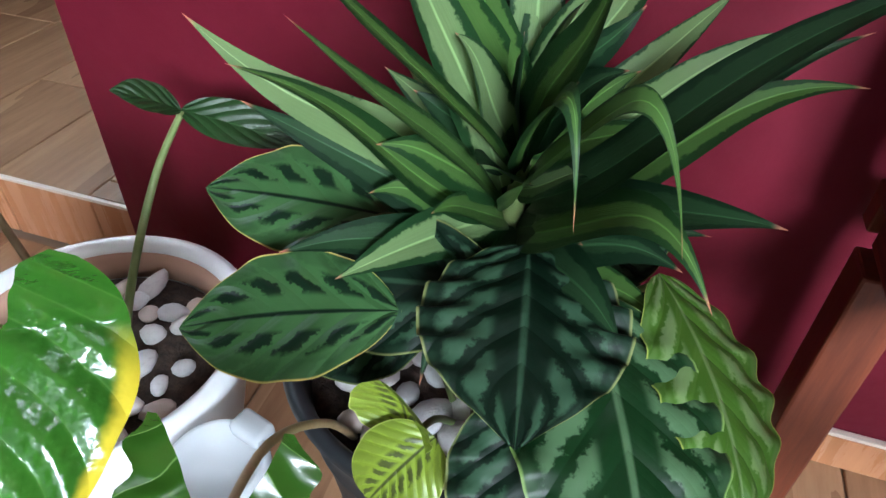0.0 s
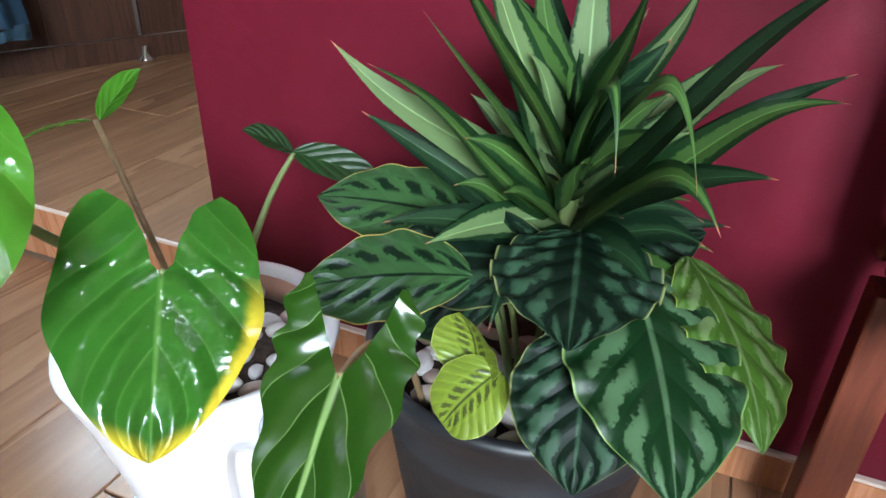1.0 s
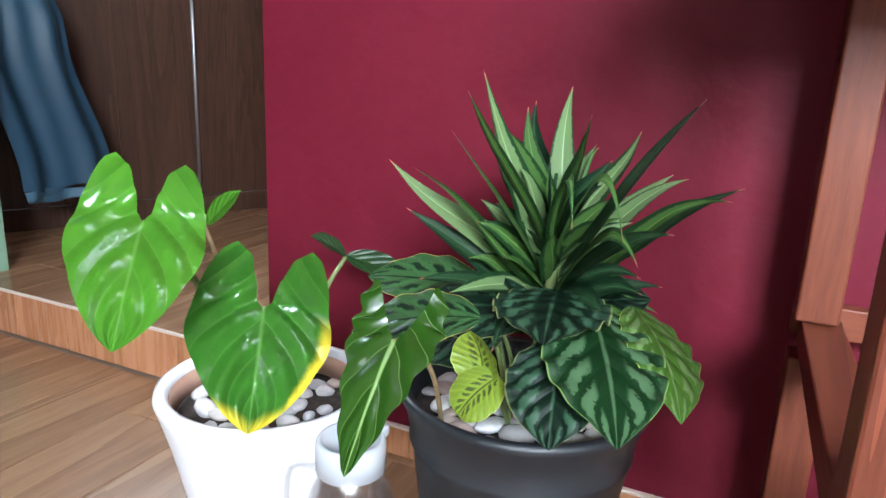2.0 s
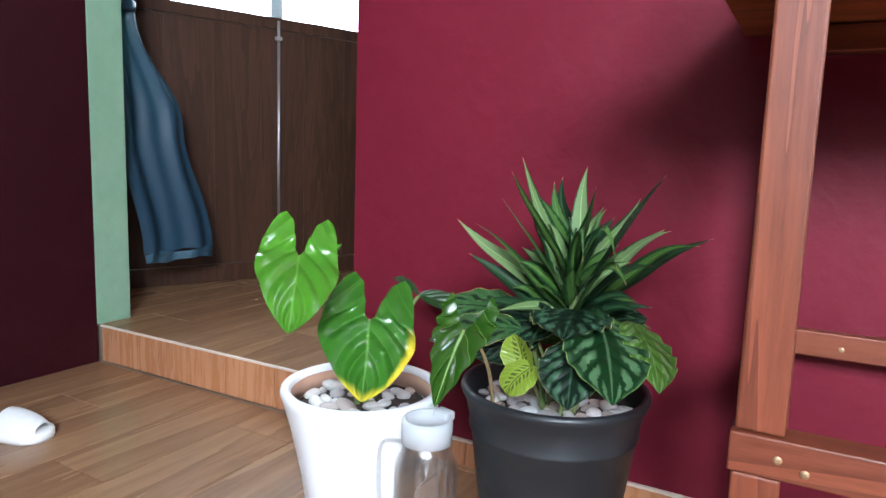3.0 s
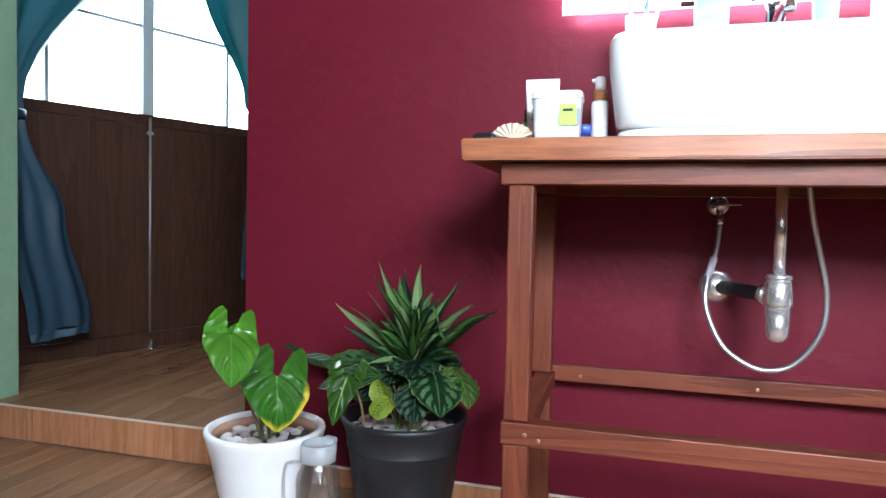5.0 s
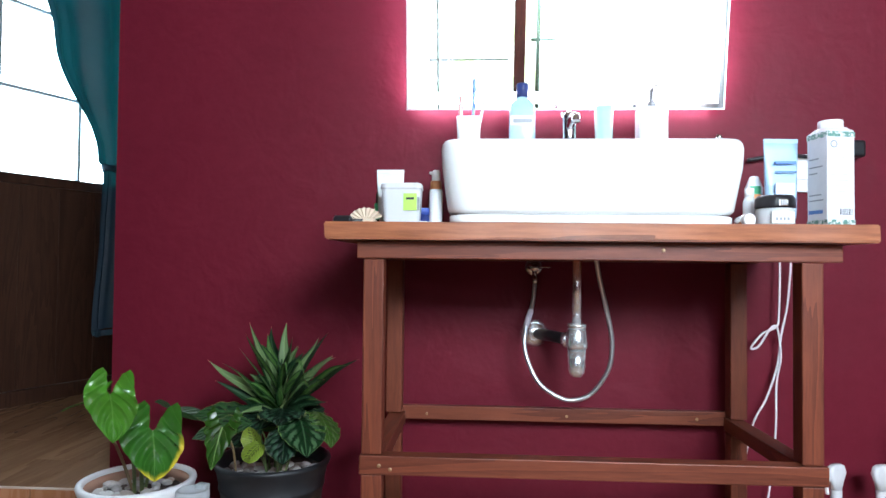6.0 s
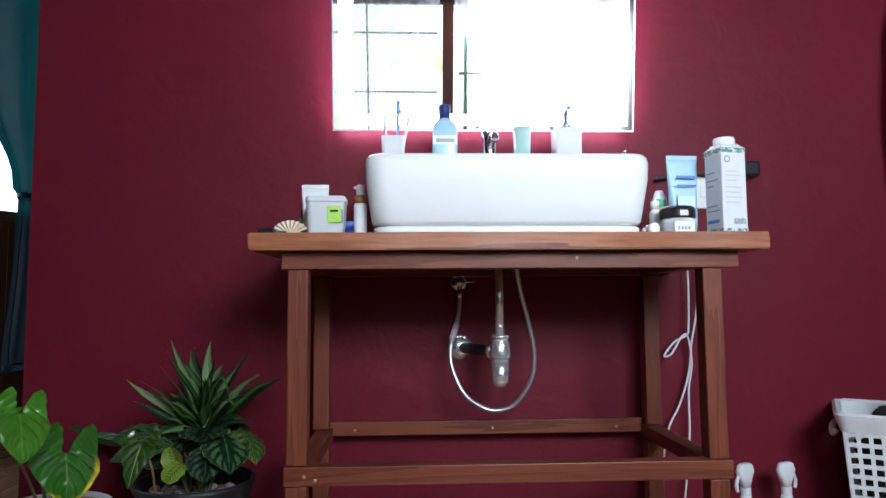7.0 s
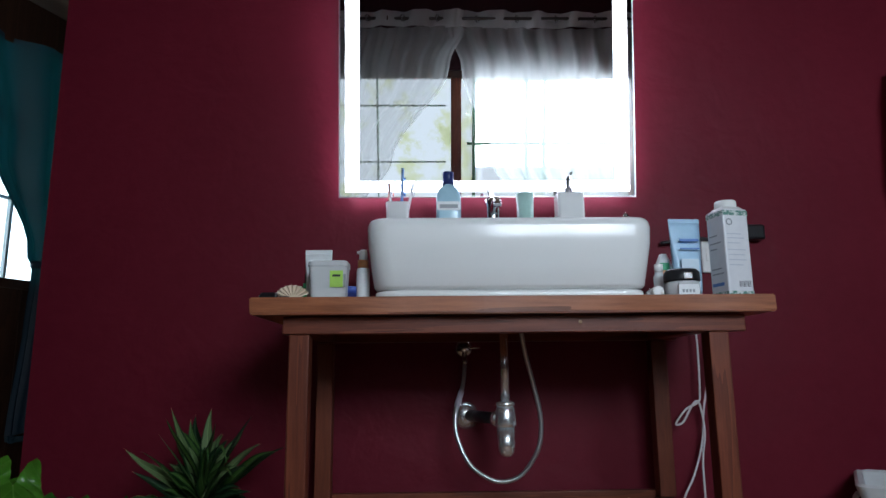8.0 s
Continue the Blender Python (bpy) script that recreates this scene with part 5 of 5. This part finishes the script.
# ---- on the rear ledge of the sink ----
LEDGE = TOP + 0.190
part("tap_ledge", box((-0.30, 0.105, 0.150), (0.30, 0.196, 0.1895), 0.004), CERAMIC, sink, "flat rear ledge")
cup = thing("toothbrush_cup", "white square cup holding toothbrushes", "cup", (-0.182, -0.135, LEDGE))
part("cup", loft([(0.056, 0.056, 0.010, 0.0), (0.068, 0.064, 0.012, 0.128), (0.063, 0.060, 0.010, 0.128), (0.050, 0.050, 0.008, 0.006)]), CERAMIC, cup, smooth=True)
for x, lean, tint in ((-0.014, -0.10, (0.75, 0.78, 0.80)), (0.008, 0.05, (0.20, 0.36, 0.70)), (0.018, 0.22, (0.78, 0.80, 0.80)), (-0.022, -0.02, (0.72, 0.30, 0.26))):
    top = 0.236 if lean == 0.05 else 0.19
    part("toothbrush", tube([(x * 0.4, 0.0, 0.012), (x + lean * 0.06, 0.0, 0.12), (x + lean * 0.12, 0.0, top)], 0.0042, 8), paper("brush_plastic", tint, 0.3), cup, smooth=True)
mouth = thing("mouthwash_bottle", "pale blue mouthwash bottle with a navy cap and white label", "bottle", (-0.035, -0.135, LEDGE))
mouth_body = part("body", loft([(0.068, 0.036, 0.012, 0.0), (0.072, 0.040, 0.014, 0.006), (0.072, 0.040, 0.014, 0.150), (0.060, 0.036, 0.014, 0.168), (0.028, 0.028, 0.013, 0.184)]), paper("mouthwash_plastic", (0.45, 0.68, 0.80), 0.15), mouth, smooth=True)
part("cap", lathe([(0.0165, 0.1845), (0.0165, 0.220), (0.0145, 0.223), (0, 0.223)], 24), NAVY, mouth, smooth=True)
part("label", box((-0.033, -0.0218, 0.104), (0.033, -0.0203, 0.130)), WHITE_TUBE, mouth_body, "white label band")
part("label_mark", box((-0.026, -0.0226, 0.110), (0.026, -0.0219, 0.121)), GREY_PRINT, mouth_body, "dark printed bar")
tap = thing("basin_mixer", "chrome basin mixer tap", "tap", (0.093, -0.140, LEDGE))
part("body", lathe([(0.026, 0), (0.026, 0.006), (0.020, 0.010), (0.020, 0.120), (0.022, 0.124), (0.022, 0.140), (0, 0.144)], 28), CHROME, tap, smooth=True)
part("spout", tube([(0, -0.015, 0.098), (0, -0.07, 0.108), (0, -0.12, 0.104), (0, -0.13, 0.088)], 0.011, 14), CHROME, tap, smooth=True)
part("lever", place(box((-0.008, -0.004, 0.144), (0.008, 0.004, 0.190), 0.003), Matrix.Translation((0, 0, 0.142)) @ Matrix.Rotation(radians(-18), 4, "Y") @ Matrix.Translation((0, 0, -0.144))), CHROME, tap)
tumbler = thing("tumbler", "mint and white plastic tumbler", "tumbler", (0.188, -0.135, LEDGE))
part("shell", lathe([(0, 0.002), (0.020, 0.0), (0.0215, 0.003), (0.026, 0.156), (0.0245, 0.156), (0.020, 0.006), (0, 0.005)], 32), paper("mint_tumbler", (0.48, 0.72, 0.66), 0.25), tumbler, smooth=True)
soap = thing("soap_dispenser", "white square soap dispenser with a steel pump", "soap dispenser", (0.317, -0.135, LEDGE))
part("body", loft([(0.074, 0.060, 0.008, 0.0), (0.078, 0.064, 0.010, 0.005), (0.078, 0.064, 0.010, 0.150), (0.070, 0.056, 0.008, 0.154)]), CERAMIC, soap, smooth=True)
part("neck", lathe([(0.012, 0.1545), (0.012, 0.172), (0.006, 0.174), (0.006, 0.205), (0, 0.205)], 20), STEEL, soap, smooth=True)
part("spout", tube([(0, 0.0, 0.204), (0.0, -0.02, 0.210), (0.0, -0.042, 0.206)], 0.0045, 10), STEEL, soap, smooth=True)
peg = thing("plug_stopper", "small pale blue stopper on the sink edge", "stopper", (0.354, -0.455 + 0.34, LEDGE))
part("knob", lathe([(0.006, 0), (0.006, 0.010), (0.009, 0.016), (0.009, 0.024), (0.005, 0.029), (0, 0.03)], 18), paper("stopper_blue", (0.45, 0.60, 0.70), 0.3), peg, smooth=True)

# ---- on the wall ----
socket = thing("wall_socket", "white wall socket plate beside the mirror", "socket", (0.785, -0.001, 1.085))
part("plate", box((-0.036, -0.010, -0.055), (0.036, 0.0, 0.055), 0.004), WHITE_PLASTIC, socket)
part("inset", box((-0.024, -0.0125, -0.020), (0.024, -0.0101, 0.020), 0.002), WHITE_PLASTIC, socket)
adaptor = thing("plug_adaptor", "black plug adaptor on the wall with an added black lead", "plug", (0.91, -0.001, 1.15))
part("case", box((-0.045, -0.040, -0.022), (0.030, 0.0, 0.026), 0.008, 3), BLACK_PLASTIC, adaptor)
# the lead is added: a black tube along the dark band behind the tin
part("lead", tube([(-0.045, -0.02, 0.0), (-0.10, -0.02, -0.02), (-0.19, -0.02, -0.015), (-0.29, -0.018, -0.03)], 0.006, 10), BLACK_PLASTIC, adaptor, smooth=True)
PINK = cloth("pink_towelling", (0.62, 0.36, 0.33), 0.95)
towel = thing("towel", "pale pink towel hanging on the wall", "towel", (1.46, -0.045, 1.66))
part("cloth", drape([(0.02, -0.075, 0.10, 0.4), (-0.10, -0.10, 0.16, 0.7), (-0.35, -0.115, 0.20, 0.9), (-0.75, -0.10, 0.22, 1.0)], 2.5, 0.022, 50, 0.3), PINK, towel, smooth=True)
part("loop", tube([(-0.01, 0.0, 0.0), (0.0, 0.01, 0.04), (0.015, 0.0, 0.0)], 0.004, 8), PINK, towel, smooth=True)
hook = thing("wall_hook", "small chrome hook holding the towel", "hook", (1.462, -0.001, 1.695))
part("plate", box((-0.014, -0.006, -0.025), (0.014, 0.0, 0.025), 0.002), CHROME, hook)
part("prong", tube([(0, -0.006, -0.005), (0, -0.03, -0.012), (0, -0.042, 0.010)], 0.004, 8), CHROME, hook, smooth=True)

# ---- on the floor beside the table ----
SPRAY_WHITE = paper("spray_plastic", (0.72, 0.72, 0.74), 0.35)
for at, turn, tall in (((0.805, -0.13, 0), 25, 0.0), ((0.925, -0.125, 0), 200, 0.0)):
    spray = thing("spray_bottle", "white plastic spray bottle with a trigger head", "spray bottle", at, group="spray bottles on the floor")
    spray.rotation_euler = (0, 0, radians(turn))
    spray.scale = (0.86, 0.86, 0.86)
    part("body", loft([(0.080, 0.052, 0.02, 0.0), (0.086, 0.058, 0.022, 0.008), (0.082, 0.056, 0.022, 0.12), (0.056, 0.046, 0.02, 0.19), (0.030, 0.030, 0.0145, 0.235)]), SPRAY_WHITE, spray, smooth=True)
    part("collar", lathe([(0.0165, 0.2355), (0.0165, 0.258), (0, 0.258)], 20), SPRAY_WHITE, spray)
    head = part("head", loft([(0.030, 0.022, 0.008, 0.2585), (0.050, 0.024, 0.010, 0.285), (0.072, 0.026, 0.011, 0.310), (0.060, 0.022, 0.010, 0.330), (0.040, 0.018, 0.008, 0.336)]), SPRAY_WHITE, spray, smooth=True)
    part("trigger", tube([(-0.030, 0, 0.300), (-0.042, 0, 0.275), (-0.038, 0, 0.250)], 0.006, 8), SPRAY_WHITE, head, smooth=True)
    part("label", box((-0.026, -0.0298, 0.04), (0.026, -0.0278, 0.11)), BLUE_PRINT, spray)

BASKET = paper("basket_plastic", (0.66, 0.67, 0.68), 0.4)
basket = thing("laundry_basket", "white perforated plastic laundry basket with dark clothes inside", "basket", (1.262, -0.230, 0))
basket.rotation_euler = (0, 0, radians(-32))
BW, BD, BH = 0.40, 0.29, 0.44


def pierced(width, height, nx, nz, taper):
    """A sheet with rows of rectangular holes, standing in the xz plane, narrower at the foot."""
    bm = bmesh.new()
    xs, zs = [], []
    for k in range(nx):
        xs += [k / nx, (k + 0.36) / nx]
    xs.append(1.0)
    for k in range(nz):
        zs += [k / nz, (k + 0.40) / nz]
    zs.append(1.0)
    grid = [[bm.verts.new(((x - 0.5) * width * (1 - taper * (1 - z)), 0, z * height)) for x in xs] for z in zs]
    for i in range(len(zs) - 1):
        for j in range(len(xs) - 1):
            if i % 2 == 1 and j % 2 == 1 and 2 < i < len(zs) - 5 and 0 < j < len(xs) - 3:
                shut = False
            else:
                shut = True
            if shut:
                bm.faces.new((grid[i][j], grid[i][j + 1], grid[i + 1][j + 1], grid[i + 1][j]))
    geo = bmesh.ops.extrude_face_region(bm, geom=bm.faces[:])
    for e in geo["geom"]:
        if isinstance(e, bmesh.types.BMVert):
            e.co.y += 0.004
    return bm


for w, off, turn in ((BW, BD / 2, 0), (BW, BD / 2, 180), (BD, BW / 2, 90), (BD, BW / 2, 270)):
    tilt = math.degrees(math.atan2(off * 0.14, BH))
    part("side", place(pierced(w, BH, 14 if w == BW else 10, 16, 0.14), Matrix.Rotation(radians(turn), 4, "Z") @ Matrix.Translation((0, -off * 0.86, 0)) @ Matrix.Rotation(radians(tilt), 4, "X")), BASKET, basket)
part("rim", loft([(BW + 0.004, BD + 0.004, 0.02, BH - 0.045), (BW + 0.030, BD + 0.030, 0.03, BH - 0.012), (BW + 0.036, BD + 0.036, 0.03, BH), (BW + 0.020, BD + 0.020, 0.025, BH + 0.006), (BW - 0.002, BD - 0.002, 0.018, BH), (BW - 0.004, BD - 0.004, 0.018, BH - 0.045)], False, False), BASKET, basket, smooth=False)
part("bottom", box((-BW * 0.42, -BD * 0.42, 0.0), (BW * 0.42, BD * 0.42, 0.006)), BASKET, basket)
for s in (-1, 1):
    part("handle", tube([(s * (BW / 2 + 0.012), -0.075, BH - 0.05), (s * (BW / 2 + 0.020), -0.07, BH - 0.062), (s * (BW / 2 + 0.022), 0.0, BH - 0.066), (s * (BW / 2 + 0.020), 0.07, BH - 0.062), (s * (BW / 2 + 0.012), 0.075, BH - 0.05)], 0.008, 10), BASKET, basket, smooth=True)
pile = thing("clothes_pile", "crumpled black clothes lying in the basket", "clothes", (1.262, -0.230, 0.008))
bm = bmesh.new()
bmesh.ops.create_icosphere(bm, subdivisions=4, radius=1)
for q in bm.verts:
    n = noise.fractal(q.co * 1.7, 0.9, 2.1, 4)
    q.co = Vector((q.co.x * 0.15, q.co.y * 0.105, max(0.0, 0.25 + q.co.z * 0.25))) * (1 + 0.10 * n)
part("cloth", place(bm, Matrix.Rotation(radians(-32), 4, "Z")), BLACK_CLOTH, pile, smooth=True)

slipper = thing("slipper", "white soft slipper lying on the floor", "slipper", (-1.905, -0.44, 0))
slipper.rotation_euler = (0, 0, radians(15))
part("sole", loft([(0.22, 0.085, 0.04, 0.0), (0.225, 0.09, 0.043, 0.006), (0.225, 0.09, 0.043, 0.018), (0.22, 0.086, 0.041, 0.022)]), WHITE_PLASTIC, slipper, smooth=True)
bm = bmesh.new()
rows = []
for i in range(9):
    x = 0.005 + 0.095 * i / 8
    rows.append([bm.verts.new((x, 0.042 * (1 - 0.45 * (i / 8) ** 3) * math.cos(math.pi * j / 12), 0.022 + 0.042 * (1 - 0.6 * (i / 8) ** 2) * math.sin(math.pi * j / 12))) for j in range(13)])
for a, b in zip(rows, rows[1:]):
    for j in range(12):
        bm.faces.new((a[j], a[j + 1], b[j + 1], b[j]))
part("upper", bm, paper("white_towelling", (0.76, 0.76, 0.76), 0.9), slipper, smooth=True)

# ---- floor boards, riser tiles, baseboard ----
PW, PL, JOINT = 0.178, 0.90, 0.003
floor_ob, deck_ob, wall_ob = bpy.data.objects["floor"], bpy.data.objects["alcove_floor"], bpy.data.objects["wall_north"]
plank_cache = {}


def plank(parent, x0, x1, y0, y1, z, thick=0.004, material=PLANK):
    key = (round(x1 - x0, 3), round(y1 - y0, 3), thick, material.m.name)
    if key not in plank_cache:
        bm = box((-(x1 - x0) / 2 + JOINT / 2, -(y1 - y0) / 2 + JOINT / 2, -thick), ((x1 - x0) / 2 - JOINT / 2, (y1 - y0) / 2 - JOINT / 2, 0))
        bmesh.ops.bevel(bm, geom=[e for e in bm.edges if all(v.co.z > -1e-6 for v in e.verts)], offset=0.0012, segments=1, affect="EDGES")
        me = bpy.data.meshes.new("plank")
        bm.to_mesh(me)
        bm.free()
        me.materials.append(material.m)
        plank_cache[key] = me
    ob = new("plank", plank_cache[key])
    ob.parent = parent
    ob.location = ((x0 + x1) / 2, (y0 + y1) / 2, z)
    return ob


def lay(parent, x0, x1, y0, y1, z, first):
    col = 0
    x = x0
    while x < x1 - 0.01:
        xe = min(x + PW, x1)
        y = y1 + PL * ((first + 0.37 * col) % 1.0)
        while y > y0 + 0.02:
            ya, yb = max(y - PL, y0), min(y, y1)
            if yb - ya > 0.02:
                plank(parent, x, xe, ya, yb, z)
            y -= PL
        x, col = xe, col + 1


lay(floor_ob, X_SIDE, X_RIGHT, Y_BACK, -0.001, 0.0, 0.38)
lay(deck_ob, X_SIDE - 4 * PW, -1.04, 0.012, 3.09, STEP, 0.30)
for k in range(6):
    x0 = X_SIDE + 0.003 + k * PW
    x1 = min(x0 + PW, X_END + 0.06)
    bm = box((x0 + 0.0022, 0.010, 0.001), (x1 - 0.0022, 0.0198, STEP - 0.006), 0.0012)
    part("riser_tile", place(bm, Matrix.Translation((-(x0 + x1) / 2, 0, -0.05))), PLANK_RISER, deck_ob).location = ((x0 + x1) / 2, 0, 0.05)
EDGE = Mat("pale_grout_edge", (0.62, 0.52, 0.44), 0.6)
part("edge_trim", box((X_SIDE + 0.002, 0.006, STEP - 0.0055), (X_END + 0.05, 0.0125, STEP + 0.0005), 0.001), EDGE, deck_ob, "pale grout edge of the step")
for k in range(12):
    x0 = X_END + 0.01 + k * 0.30
    x1 = min(x0 + 0.30, X_RIGHT - 0.002)
    if x1 - x0 > 0.02:
        bm = box((x0 + 0.001, -0.010, 0.0005), (x1 - 0.001, -0.0005, 0.052), 0.001)
        part("baseboard_tile", bm, PLANK_RISER, wall_ob)
part("baseboard_edge", box((X_END + 0.01, -0.0095, 0.0522), (X_RIGHT - 0.002, -0.0005, 0.0575), 0.001), EDGE, wall_ob, "pale grout line on the baseboard")
